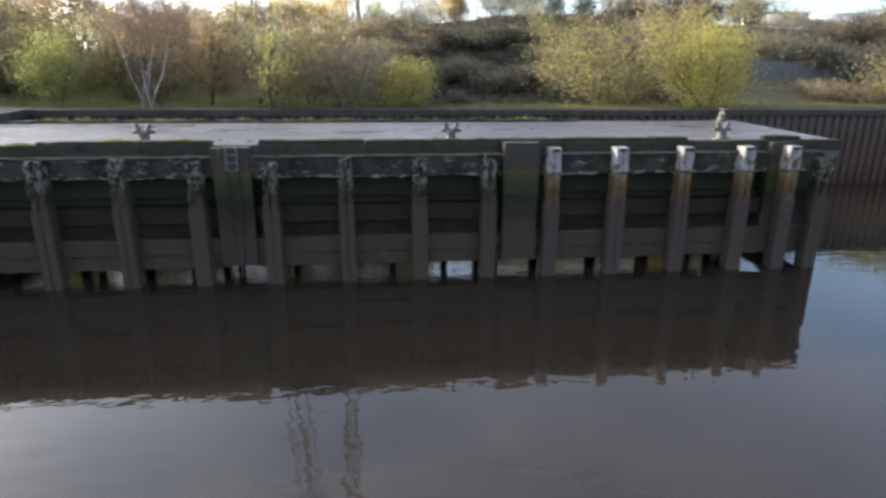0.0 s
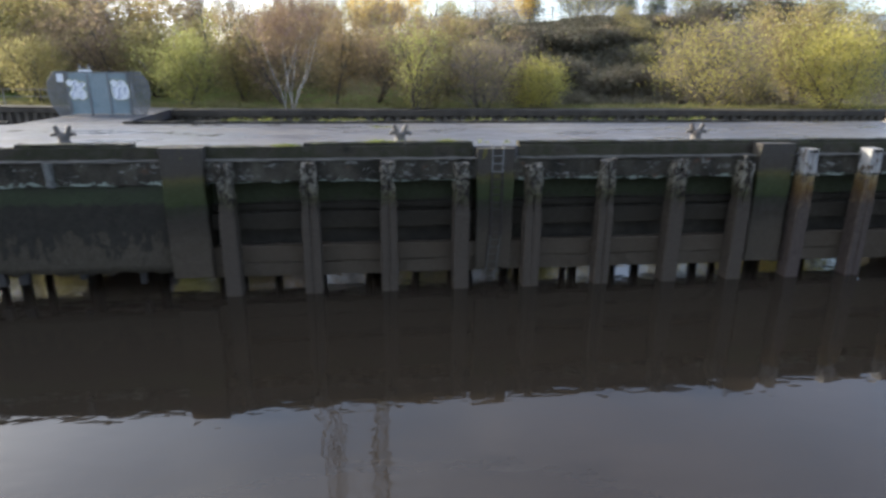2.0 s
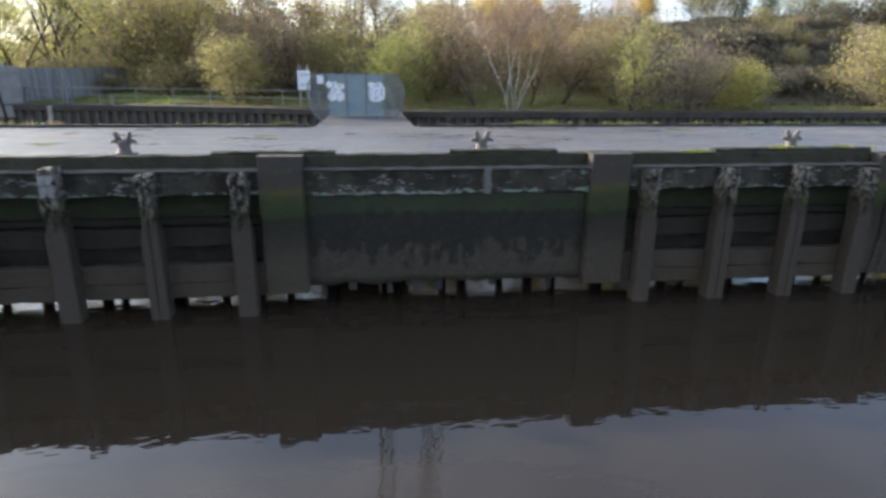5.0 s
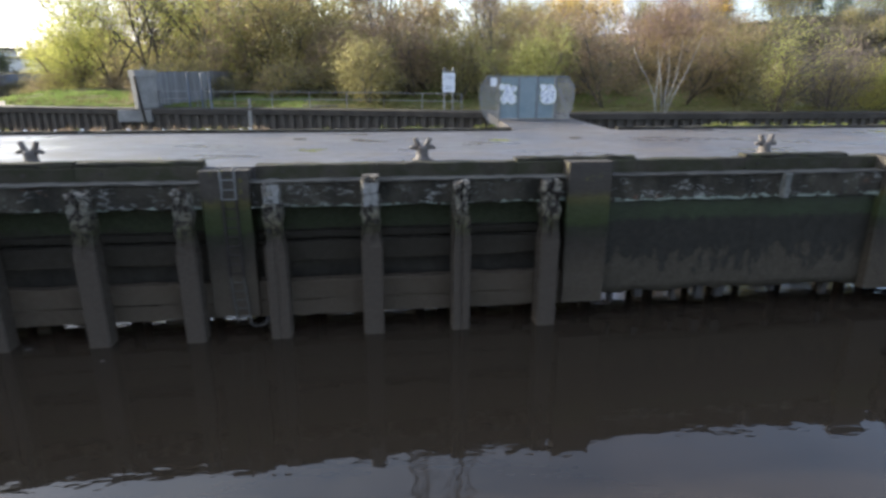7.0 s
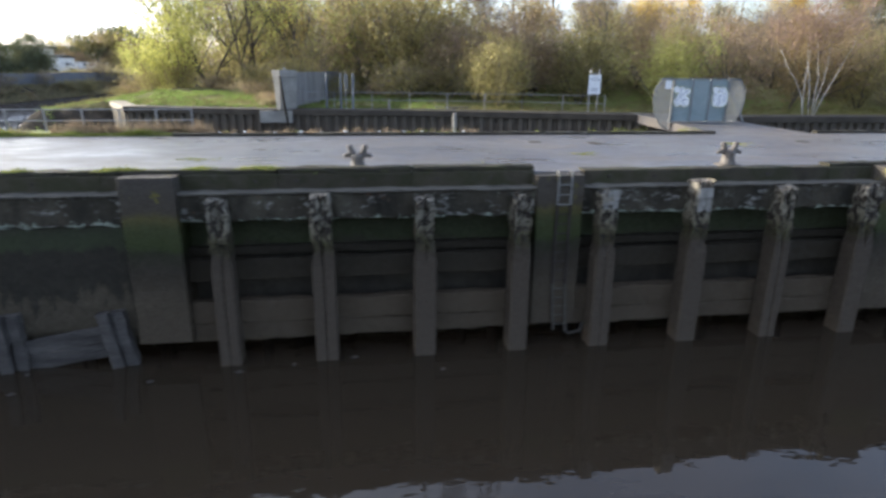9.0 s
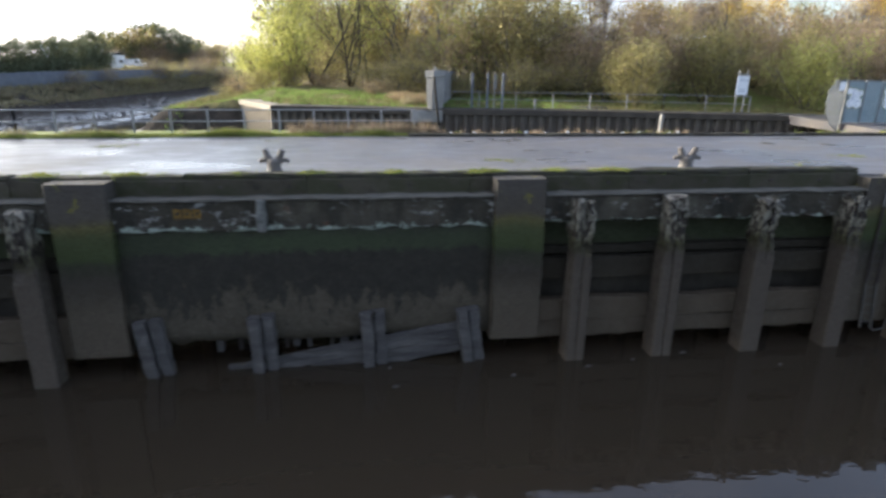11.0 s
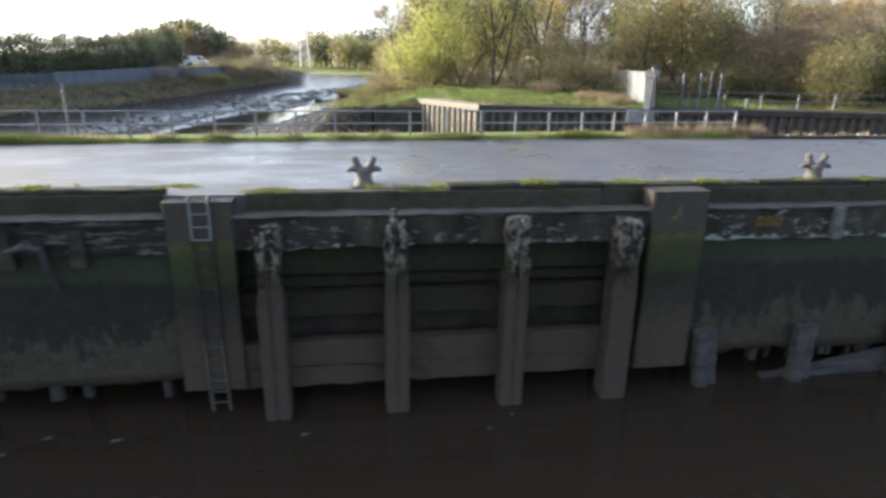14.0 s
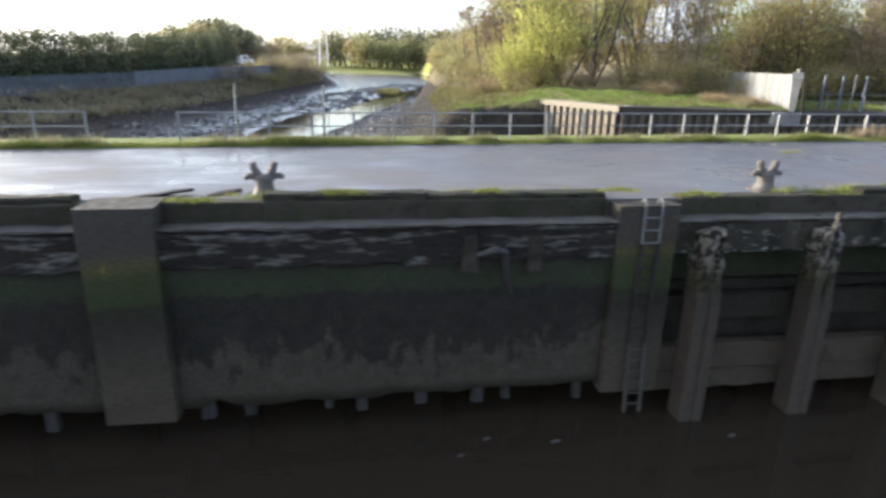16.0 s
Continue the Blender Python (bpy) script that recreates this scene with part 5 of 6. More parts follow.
# single bushes and trees along the water
birch = tree("birch", 31, 6.2, 0.5, 3000, 7500, "ochre", "multi-stemmed white birch with reddish bare twigs and few ochre leaves", stems=6, lean=0.06, thick=0.58, bark="birch", twig="red_twig", scatter=0.42, bare=0.42, size=0.12, limb_level=0)
birch.matrix_basis = pose(-13.7, 19.55, 5.0, 0, 0, 40)
b1 = tree("bush", 32, 3.2, 1.0, 8500, 1200, "yellow", "dense rounded bush with bright yellow-green leaves", stems=5, lean=0.5, scatter=0.34, bare=0.1, size=0.13, dome=(1.9, 0.0, 3.3, 0.8))
b1.matrix_basis = pose(3.2, 22.0, 5.0, 0, 0, 0)
b1.scale = (1.04, 1.04, 1.06)
b2 = tree("bush", 33, 5.6, 0.95, 6500, 9000, "yellow", "large rounded bush with thinning yellow leaves over grey twigs", stems=7, lean=0.5, scatter=0.42, bare=0.08, size=0.13, dome=(3.3, 0.2, 5.9, 0.75))
b2.matrix_basis = pose(17.4, 24.0, 5.0, 0, 0, 0)
b2.scale = (1.18, 1.18, 1.12)
b3 = tree("bush", 34, 5.2, 0.9, 12500, 1500, "yellow", "dense bush with bright yellow leaves down to the wall", stems=6, lean=0.4, scatter=0.4, bare=0.05, size=0.14, dome=(2.6, -0.3, 5.0, 0.8))
b3.matrix_basis = pose(24.9, 20.4, 5.0, 0, 0, 0)
b3.scale = (1.1, 1.1, 1.22)
stand("gold", 25.6, 25.5, 1.05)
stand("ochre", 26.8, 27.0, 0.85)
b4 = tree("bush", 35, 5.4, 0.45, 2600, 1400, "lime", "slender upright shrub with yellow-green leaves", stems=3, lean=0.12, scatter=0.3, bare=0.1, size=0.12, dome=(0.9, 0.2, 5.2, 0.6))
b4.matrix_basis = pose(-5.6, 19.6, 5.0, 0, 0, 0)
stand("grey_thicket", -1.0, 20.6, 1.1, 10, 0.95)
stand("grey_thicket", 1.6, 23.5, 0.95)
stand("thicket", -5.0, 20.6, 0.8)
stand("ivy", 7.5, 25.5, 0.35)

# woodland belt behind the bank
for x, y, kind, s in [
    (-21.0, 23.6, "green_olive", 0.66), (-18.2, 28.5, "olive", 0.75), (-25.0, 30.0, "olive2", 0.85), (-28.3, 31.5, "russet", 0.95), (-32.0, 26.8, "olive2", 0.70), (-34.6, 33.0, "russet", 0.95),
    (-38.4, 36.0, "gold", 1.25), (-41.6, 38.0, "green_olive", 0.95), (-35.5, 38.0, "olive", 1.00), (-47.6, 47.0, "tall_bare", 1.05), (-43.8, 58.0, "bright", 1.3), (-47.8, 57.0, "gold", 1.0),
    (-43.2, 46.0, "bare", 1.10), (-41.5, 51.0, "far_bare", 1.25), (-46.0, 45.5, "thicket", 1.25), (-38.0, 52.0, "far_bare", 1.2), (-35.0, 56.0, "far_olive", 1.2), (-44.0, 43.0, "grey_thicket", 1.1), (-52.4, 45.8, "tall_bare", 1.10), (-55.6, 44.6, "willow", 1.10), (-58.4, 44.0, "lime", 0.85), (-60.6, 45.5, "lime", 0.55), (-14.8, 26.0, "russet", 1.00), (-11.0, 25.0, "ochre", 0.75),
    (-8.0, 27.0, "russet", 0.90), (-4.0, 26.5, "olive", 0.75), (-17.0, 33.0, "russet", 1.00), (-22.0, 34.0, "bare", 0.90), (-27.0, 35.5, "ochre", 0.90), (-31.0, 35.5, "bare", 1.00),
    (-57.0, 60.0, "bare", 1.3), (-53.5, 58.0, "olive", 1.25), (-50.5, 62.0, "bare", 1.35), (-54.5, 66.0, "ochre", 1.35), (-49.0, 66.0, "olive2", 1.5), (-42.0, 60.0, "bare", 1.35), (-60.5, 58.5, "bare", 1.1),
    (1.0, 28.0, "grey_thicket", 1.0), (21.2, 25.4, "thicket", 0.85), (-2.0, 30.0, "ochre", 0.70), (-7.5, 32.0, "bare", 0.80)]:
    stand(kind, x, y, s, group="trees on the bank")
for row, y0 in enumerate((40, 47, 55)):
    x = -42.0 + 4 * row
    while x < (-13.0 if row == 0 else -20.0):
        k = TR.choice(("olive", "ochre", "bare", "olive2", "russet")) if row == 0 else TR.choice(("far_olive", "far_bare", "far_gold", "far_bare", "far_green"))
        stand(k, x + TR.uniform(-1, 1), y0 + TR.uniform(-2, 2) + (x + 57) * -0.05, TR.uniform(0.75, 1.05) * (1.0 if x < -30 else 0.8 if x < -20 else 0.55), group="woodland trees")
        x += TR.uniform(3.8, 5.0)
x = -50.0
while x < 1.5:
    stand(TR.choice(("thicket", "thicket", "bramble", "thicket", "russet")), x, 31.5 + TR.uniform(-1.5, 3) + max(0, -x - 32) * 0.3, TR.uniform(0.45, 0.8), wide=1.3, group="undergrowth")
    x += TR.uniform(1.6, 2.4)

for x, y, kind, s in [(-60.5, 43.0, "thicket", 0.55), (-57.6, 42.5, "thicket", 0.55), (-54.5, 42.5, "bramble", 0.7), (-51.0, 41.5, "thicket", 0.6), (-48.0, 40.5, "thicket", 0.7), (-62.5, 47.0, "bramble", 0.9), (-59.5, 52.0, "thicket", 1.0), (-62.3, 56.0, "thicket", 0.8),
                      (-55.0, 52.0, "thicket", 1.2), (-57.5, 62.0, "far_bare", 1.15), (-60.0, 70.0, "thicket", 1.0), (-55.0, 74.0, "far_olive", 1.0), (-58.0, 84.0, "far_bare", 1.0), (-54.0, 94.0, "far_gold", 1.0), (-56.0, 104.0, "far_bare", 1.0)]:
    stand(kind, x, y, s, wide=1.2, group="trees along the creek")

for k in range(26):
    y = 46 + k * 4.2
    e = float(np.interp(y, [33.5, 50, 70, 100, 130, 154, 200], [-65.5, -64.2, -62.6, -60.3, -56, -50.5, -42]))
    stand(TR.choice(("dry_scrub", "thicket", "bramble", "dry_scrub")) if y < 75 else TR.choice(("thicket", "far_gold", "russet", "far_green")), e + TR.uniform(0.0, 2.0), y, TR.uniform(0.55, 0.85) * (0.4 if y < 78 else 0.85), wide=1.3, group="scrub along the creek's east bank")

# ivy slope and scrub on the hill
for k in range(16):
    x, y = TR.uniform(15, 27), TR.uniform(31, 45)
    stand(TR.choice(("ivy", "thicket", "bramble")), x, y, TR.uniform(0.4, 0.6), group="scrub on the slope")
for k in range(16):
    stand("ivy", 5.5 + 1.35 * (k % 8) + TR.uniform(-0.5, 0.5), 31 + 7 * (k // 8) + TR.uniform(-2, 2), TR.uniform(0.42, 0.62), wide=1.7, group="ivy on the slope")
for k in range(30):
    x, y = TR.uniform(-22, 6), TR.uniform(33, 50)
    stand(TR.choice(("bramble", "dry_scrub", "thicket", "bramble")), x, y, TR.uniform(0.6, 0.95), wide=1.5, group="scrub on the slope")
for k in range(46):
    x, y = TR.uniform(28, 66), TR.uniform(24, 54)
    stand(TR.choice(("bramble", "bramble", "thicket", "ivy")), x, y, TR.uniform(0.7, 1.1), wide=1.3, group="scrub on the slope")
for k in range(11):
    stand(TR.choice(("gold", "olive", "gold", "far_bare", "russet", "bright")), -15 + 2.4 * k + TR.uniform(-0.8, 0.8), 53 + TR.uniform(-2, 3), TR.uniform(0.5, 0.68), wide=1.15, group="hilltop trees")
for x in (11, 15, 19, 23, 27, 31):
    stand(TR.choice(("olive2", "olive", "conifer", "bare")), x, 52 + TR.uniform(-2, 4), 0.8, group="hilltop trees")
for k in range(9):
    x, y = TR.uniform(-49.0, -46.3), TR.uniform(27.8, 33)
    stand("bramble", x, y, TR.uniform(0.28, 0.48), wide=1.4, group="brambles on the point")

# west bank: hedge, palisade, scrub
for k in range(40):
    y = 14 + k * 1.85
    stand("conifer", float(west_fence(y)) - 3.6 + TR.uniform(-0.5, 0.5), y + 1.5, TR.uniform(0.82, 0.93), wide=TR.uniform(1.1, 1.4), group="hedge on the west bank")
WR = random.Random(5)
for k in range(11):
    y = 88.0 + k * 1.6
    stand("conifer", -98.4 + 0.1 * k + WR.uniform(-0.6, 0.6), y, WR.uniform(0.84, 1.0) * (1.0 - 0.03 * max(0, k - 8)), WR.uniform(0, 360), WR.uniform(1.1, 1.4), group="hedge on the west bank")
for k in range(24):
    y = 22 + k * 2.8
    stand("conifer", float(west_fence(y)) - 5.6 + WR.uniform(-0.5, 0.5), y, WR.uniform(0.78, 0.88), WR.uniform(0, 360), 1.5, group="hedge on the west bank")
for x, y, kind, sz in ((-95.6, 93.0, "thicket", 0.7), (-94.2, 99.0, "dry_scrub", 0.8), (-93.6, 106.0, "thicket", 0.7), (-92.0, 112.0, "grey_thicket", 0.8)):
    stand(kind, x, y, sz, WR.uniform(0, 360), 1.2, group="bushes at the hedge's end")
t = thing("palisade_fence", label="blue-grey steel palisade fence along the west bank", category="fence")
pale = Geo().rings([[(-0.015, -0.036, z), (0.015, -0.036, z), (0.015, 0.036, z), (-0.015, 0.036, z)] for z in (0.0, 1.85)] + [[(-0.01, -0.006, 2.0), (0.01, -0.006, 2.0), (0.01, 0.006, 2.0), (-0.01, 0.006, 2.0)]]).mesh("pale", M["palisade"])
for k in range(54):
    y = 14 + k * 2.5
    x0, x1 = float(west_fence(y)), float(west_fence(y + 2.5))
    z0, z1 = float(ground_z(x0, y)) - 0.05, float(ground_z(x1, y + 2.5)) - 0.05
    ang = math.atan2(2.5, x1 - x0) - math.pi / 2
    for i in range(18 if 30 < y < 66 else 0):
        ob = new("pale", pale)
        ob.parent, ob.location, ob.rotation_euler = t, (x0 + (x1 - x0) * (i + 0.5) / 18, y + 2.5 * (i + 0.5) / 18, z0 + (z1 - z0) * (i + 0.5) / 18), (0, 0, ang)
    if not 30 < y < 66:
        part("panel", Geo().rings([[(x0 - 0.03, y, z0 + h), (x0 + 0.03, y, z0 + h), (x1 + 0.03, y + 2.46, z1 + h), (x1 - 0.03, y + 2.46, z1 + h)] for h in (0.0, 1.9, 1.98)]), M["palisade"], t)
    for h in (0.4, 1.55):
        part("rail", Geo().tube([(x0 - 0.05, y, z0 + h), (x1 - 0.05, y + 2.5, z1 + h)], [0.03, 0.03], 4), M["palisade"], t)
    part("post", Geo().box(x0 - 0.14, x0 - 0.05, y - 0.04, y + 0.04, z0 - 0.1, z0 + 1.85), M["palisade"], t)
for k in range(34):
    y = TR.uniform(40, 118)
    a, b = float(west_ledge(y)), float(west_fence(y))
    stand(TR.choice(("dry_scrub", "dry_scrub", "dry_scrub", "bramble")), a + (b - a) * TR.uniform(0.0, 0.8), y, TR.uniform(0.22, 0.42), wide=1.9, group="scrub on the west bank")
for k in range(16):
    y = 84 + k * 4.4
    a, b = float(west_ledge(y)), float(west_fence(y))
    stand(TR.choice(("thicket", "russet", "dry_scrub", "grey_thicket")), a + (b - a) * TR.uniform(0.2, 1.4), y, TR.uniform(0.5, 0.8) * (1.0 if y < 110 else 1.25), wide=1.2, group="scrub on the west bank")
for k in range(18):
    x = -143 + k * 2.35
    stand(TR.choice(("russet", "far_dark", "far_olive", "far_dark")), x, 210 + TR.uniform(-5, 8), float(np.interp(x, [-143, -134, -127, -121, -114, -107, -102], [1.1, 1.35, 1.6, 1.75, 1.6, 1.2, 0.7])) * TR.uniform(0.92, 1.06), wide=1.15, group="scrub mound on the west bank")
for k in range(14):
    x = -144 + k * 3.0
    stand(WR.choice(("thicket", "russet", "far_dark")), x, 203 + WR.uniform(-4, 4), WR.uniform(0.7, 0.95), WR.uniform(0, 360), 1.3, group="scrub mound on the west bank")


# white building and parked vans in the yard behind the palisade
t = thing("yard_building", (-104.6, 122.0, 6.0), "white two-part industrial building with shallow grey roofs behind the hedge", "building")
part("wall", Geo().box(-2.6, 3.4, -3.0, 4.0, -0.3, 3.0), M["tank"], t, "white sheeted wall of the lower wing")
part("roof", Geo().rings([[(-2.8, -3.3, z), (3.7, -3.3, z), (3.7, 0.5, z + 0.45), (3.7, 4.3, z), (-2.8, 4.3, z), (-2.8, 0.5, z + 0.45)] for z in (3.0, 3.14)]), M["ledge"], t, "shallow pitched grey roof")
part("upper_wall", Geo().box(-11.0, -2.65, -1.0, 9.0, -0.3, 4.9), M["tank"], t, "white taller hall")
part("upper_roof", Geo().rings([[(-11.3, -1.4, z), (-2.0, -1.4, z), (-2.0, 9.4, z), (-11.3, 9.4, z)] for z in (4.9, 5.3)]), M["ledge"], t, "flat grey roof with an overhang")
door = part("door", Geo().box(0.2, 2.6, -3.06, -3.01, -0.2, 2.4), M["palisade"], t, "grey roller door")
for k in range(5):
    part("slat", Geo().box(0.25, 2.55, -3.09, -3.06, 0.0 + 0.48 * k, 0.42 + 0.48 * k), M["palisade"], door)


def van(x, y, turn):
    t = thing("van", (x, y, float(ground_z(x, y))), "white panel van parked in the yard behind the fence", "van", "parked vans", turn=turn)
    side = [(-2.3, 0.35), (2.25, 0.35), (2.3, 0.9), (1.75, 1.12), (1.15, 1.72), (0.7, 1.85), (-2.2, 1.82), (-2.3, 1.6)]
    part("body", Geo().rings([[(px, py * (1.0 if pz < 1.2 else 0.9), pz) for px, pz in side] for py in (-0.92, -0.5, 0.5, 0.92)]), M["tank"], t)
    for e in (-1, 1):
        part("side_window", Geo().rings([[(0.55, e * w, 1.18), (1.4, e * w, 1.18), (1.05, e * w, 1.62), (0.55, e * w, 1.66)] for w in (0.84, 0.93)]), M["slot"], t, "dark side window")
        for wx in (-1.5, 1.45):
            wheel = part("wheel", Geo().tube([(wx, e * 0.7, 0.33), (wx, e * 0.94, 0.33)], [0.33, 0.33], 12), M["slot"], t, "black tyre")
            part("rim", Geo().tube([(wx, e * 0.9, 0.33), (wx, e * 0.955, 0.33)], [0.19, 0.17], 10), M["galv"], wheel, "grey wheel rim")
    part("windscreen", Geo().rings([[(1.74 - o, -0.72, 1.16), (1.74 - o, 0.72, 1.16), (1.2 - o, 0.68, 1.7), (1.2 - o, -0.68, 1.7)] for o in (-0.02, 0.12)]), M["slot"], t, "dark windscreen")


for x, y, turn in ((-99.4, 116.6, 12), (-97.9, 121.8, -8)):
    van(x, y, turn)
# far woods beyond the creek
for k in range(62):
    x = -195 + k * 3.7
    stand(TR.choice(("far_olive", "far_dark", "far_dark", "far_bare") if x > -95 else ("far_olive", "far_olive", "far_bare")), x, 385 + TR.uniform(0, 25), TR.uniform(2.2, 3.2) * (1.0 if x > -92 else 0.7), wide=1.3, z=2.9, group="far woods")
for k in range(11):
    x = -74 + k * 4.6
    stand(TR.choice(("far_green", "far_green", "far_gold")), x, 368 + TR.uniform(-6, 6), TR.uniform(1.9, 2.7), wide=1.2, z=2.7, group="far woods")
for k in range(15):
    y = 110 + k * 15
    e = float(np.interp(y, [60, 100, 130, 154, 200, 260, 420], [-60, -57, -52, -46, -38, -32, -26]))
    stand(TR.choice(("far_green", "far_olive", "far_gold", "far_bare")), e + TR.uniform(0, 5), y, TR.uniform(0.85, 1.15), group="trees along the creek")
    stand(TR.choice(("far_olive", "far_bare", "far_gold")), e + TR.uniform(8, 16), y + TR.uniform(-5, 5), TR.uniform(1.0, 1.4), group="trees along the creek")

t = thing("hill_fence", label="grey mesh fence along the top of the hill", category="fence")
for k in range(34):
    x = -4 + k * 1.0
    y = 45.5 + 0.04 * (x - 8) ** 2 * 0.3
    z = float(ground_z(x, y))
    part("fence_post", Geo().tube([(x, y, z - 0.1), (x, y, z + 1.7)], [0.04, 0.04], 5), M["palisade"], t)
for h in (0.2, 0.6, 1.0, 1.35, 1.65):
    part("fence_wire", Geo().tube([(-4 + k, 45.5 + 0.012 * (k - 12) ** 2, float(ground_z(-4 + k, 45.5 + 0.012 * (k - 12) ** 2)) + h) for k in range(34)], [0.03] * 34, 4), M["palisade"], t)
t = thing("slope_fence", label="low blue-grey mesh fence across the scrub slope", category="fence")
for k in range(44):
    x = 28 + k * 1.1
    z = float(ground_z(x, 33))
    part("fence_panel", Geo().box(x, x + 1.06, 32.95, 33.0, z - 0.2, z + 1.5), M["far_mesh"], t)

# ---- pylons and tanks ----
def pylon(name, at, height, base, top, label, rad, arms=(), mat="pylon"):
    """A lattice tower on four legs; each leg is itself laced of two chords."""
    t = thing(name, at, label, "pylon")
    n = 26
    side = base * 0.13

    def corner(k, i):
        s = base + (top - base) * (i / n) ** 0.8
        return ((-s, -s), (s, -s), (s, s), (-s, s))[k % 4] + (height * i / n,)

    for k in range(4):
        ends = [corner(k, i) for i in range(n + 1)]
        for d in (-side, side):
            part("leg", Geo().tube([(x + d, y, z) for x, y, z in ends], [rad] * (n + 1), 4), M[mat], t)
        lace = []
        for i, (x, y, z) in enumerate(ends):
            lace.append((x + (side if i % 2 else -side), y, z))
            if i < n:
                q = ends[i + 1]
                lace.append(((x + q[0]) / 2 + (-side if i % 2 else side), (y + q[1]) / 2, (z + q[2]) / 2))
        part("lacing", Geo().tube(lace, [rad * 0.6] * len(lace), 3), M[mat], t)
    for i in range(0, n - 5, 6):
        for k in range(4):
            part("brace", Geo().tube([corner(k, i), corner(k + 1, i + 6)], [rad * 0.45] * 2, 3), M[mat], t)
            part("brace", Geo().tube([corner(k + 1, i), corner(k, i + 6)], [rad * 0.45] * 2, 3), M[mat], t)
    for h, wdt in arms:
        part("cross_arm", Geo().tube([(-wdt, 0, h), (0, 0, h + 1.2), (wdt, 0, h)], [rad * 0.6, rad, rad * 0.6], 4), M[mat], t)


pylon("pylon", (-14.5, 118, 8), 112, 11.5, 4.6, "tall lattice steel river-crossing pylon", 0.2, ((100, 16), (108, 12)))
# sky glare over the far pylon is put into its white paint
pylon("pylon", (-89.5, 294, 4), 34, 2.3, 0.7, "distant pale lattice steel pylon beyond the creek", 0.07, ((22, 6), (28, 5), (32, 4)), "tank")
for x, r in ((118.5, 8.9), (138.2, 8.3)):
    t = thing("storage_tank", (x, 155, 17.6), "white cylindrical oil storage tank on the hill", "tank", "oil tanks")
    part("shell", Geo().tube([(0, 0, -6), (0, 0, 6.0)], [r, r], 40), M["tank"], t, smooth=False)
    part("roof", Geo().tube([(0, 0, 6.0), (0, 0, 7.0)], [r, 0.3], 40), M["tank"], t)
    part("rim", Geo().tube([(0, 0, 5.8), (0, 0, 6.05)], [r + 0.15, r + 0.15], 40), M["galv"], t)
    for k in range(20):
        a = 6.283 * k / 20
        part("rail_post", Geo().box(-0.06, 0.06, -0.06, 0.06, 6.0, 7.2), M["galv"], t).location = (r * math.cos(a), r * math.sin(a), 0)

# planks left on the deck
for x, y, ln, a in ((-79.3, 1.75, 1.6, 12), (-77.9, 1.9, 0.7, 25)):
    p = solid("plank", Geo().beam(0, -ln / 2, ln / 2, (-0.09, 0.09), (0.0, 0.06), 0.3, 0.008, 0.01, rd), M["stub"], "dark broken plank lying on the deck", "plank", "loose planks")
    p.matrix_basis = pose(x, y, DECK, 0, -6, a)

# ---- grass and weeds along the deck ----
def tufts(name, spots, mat, height, label, seed, per=19, wdt=0.012, lean=0.35):
    rs = np.random.RandomState(seed)
    P = np.repeat(np.array(spots, float), per, 0)
    n = len(P)
    ax = np.stack([rs.normal(0, lean, n), rs.normal(0, lean, n), np.ones(n)], 1)
    ax /= np.linalg.norm(ax, axis=1, keepdims=True)
    ln = height * rs.uniform(0.4, 1.2, n) * P[:, 3]
    c = P[:, :3] + np.stack([rs.normal(0, 0.09, n), rs.normal(0, 0.06, n), np.zeros(n)], 1) + ax * ln[:, None] * 0.45
    me = quick(name, *strips(c, ax, ln, np.full(n, wdt) * rs.uniform(0.7, 1.6, n), rs), mat)
    return tagged(new(name, me), label, "grass", kind="stuff")


gr = random.Random(77)
spots = []
for x0, x1, y, n, z in ((-16, 10, BACK + 0.15, 150, 5.1), (-49, -25, BACK, 60, 5.1), (-64, -45, FRONT + 0.35, 130, 5.03), (-78, -69, FRONT + 0.35, 80, 5.03), (-12, 0, FRONT + 0.3, 25, 5.05), (-68, -63, FRONT + 0.3, 45, 5.02), (-45, -36, FRONT + 0.35, 25, 5.03)):
    for k in range(n):
        x = gr.uniform(x0, x1)
        if noise.noise((x * 0.5, y, 0)) > -0.15:
            spots.append((x, y + gr.gauss(0, 0.14), z, gr.uniform(0.4, 1.3)))
for k in range(5200):
    x = gr.uniform(-100, -49)
    lump = noise.noise((x * 0.8, 1.5, 0)) * 0.5 + 0.5
    spots.append((x, verge_y(x) + 0.05 + abs(gr.gauss(0, 0.3)), DECK + 0.03, gr.uniform(0.25, 0.55) + 4.8 * max(0.0, lump - 0.42) ** 1.3))
tufts("edge_grass", spots, M["moss"], 0.2, "moss and grass tufts along the edges of the jetty deck", 1, 12, 0.016)
spots = []
for k in range(1400):
    x = gr.uniform(-100, -49)
    if noise.noise((x * 0.8, 1.5, 0)) > -0.05:
        spots.append((x, verge_y(x) + 0.25 + abs(gr.gauss(0, 0.3)), DECK + 0.03, gr.uniform(0.5, 1.3)))
tufts("verge_straw", spots, M["straw"], 0.4, "dry straw-coloured grass in clumps on the verge", 12, 9, 0.014, 0.45)
spots = [(gr.uniform(-54.4, -48.2), BACK + 0.8 + gr.gauss(0, 0.14), 4.95, gr.uniform(0.8, 1.35)) for k in range(150)]
spots += [(gr.uniform(-48, -36.5), BACK + 0.25 + gr.gauss(0, 0.1), 5.05, gr.uniform(0.2, 0.75)) for k in range(45)]
tufts("dry_weeds", spots, M["reed"], 0.55, "dry reddish-brown weeds behind the jetty deck", 2, 14, 0.02, 0.2)
spots = []
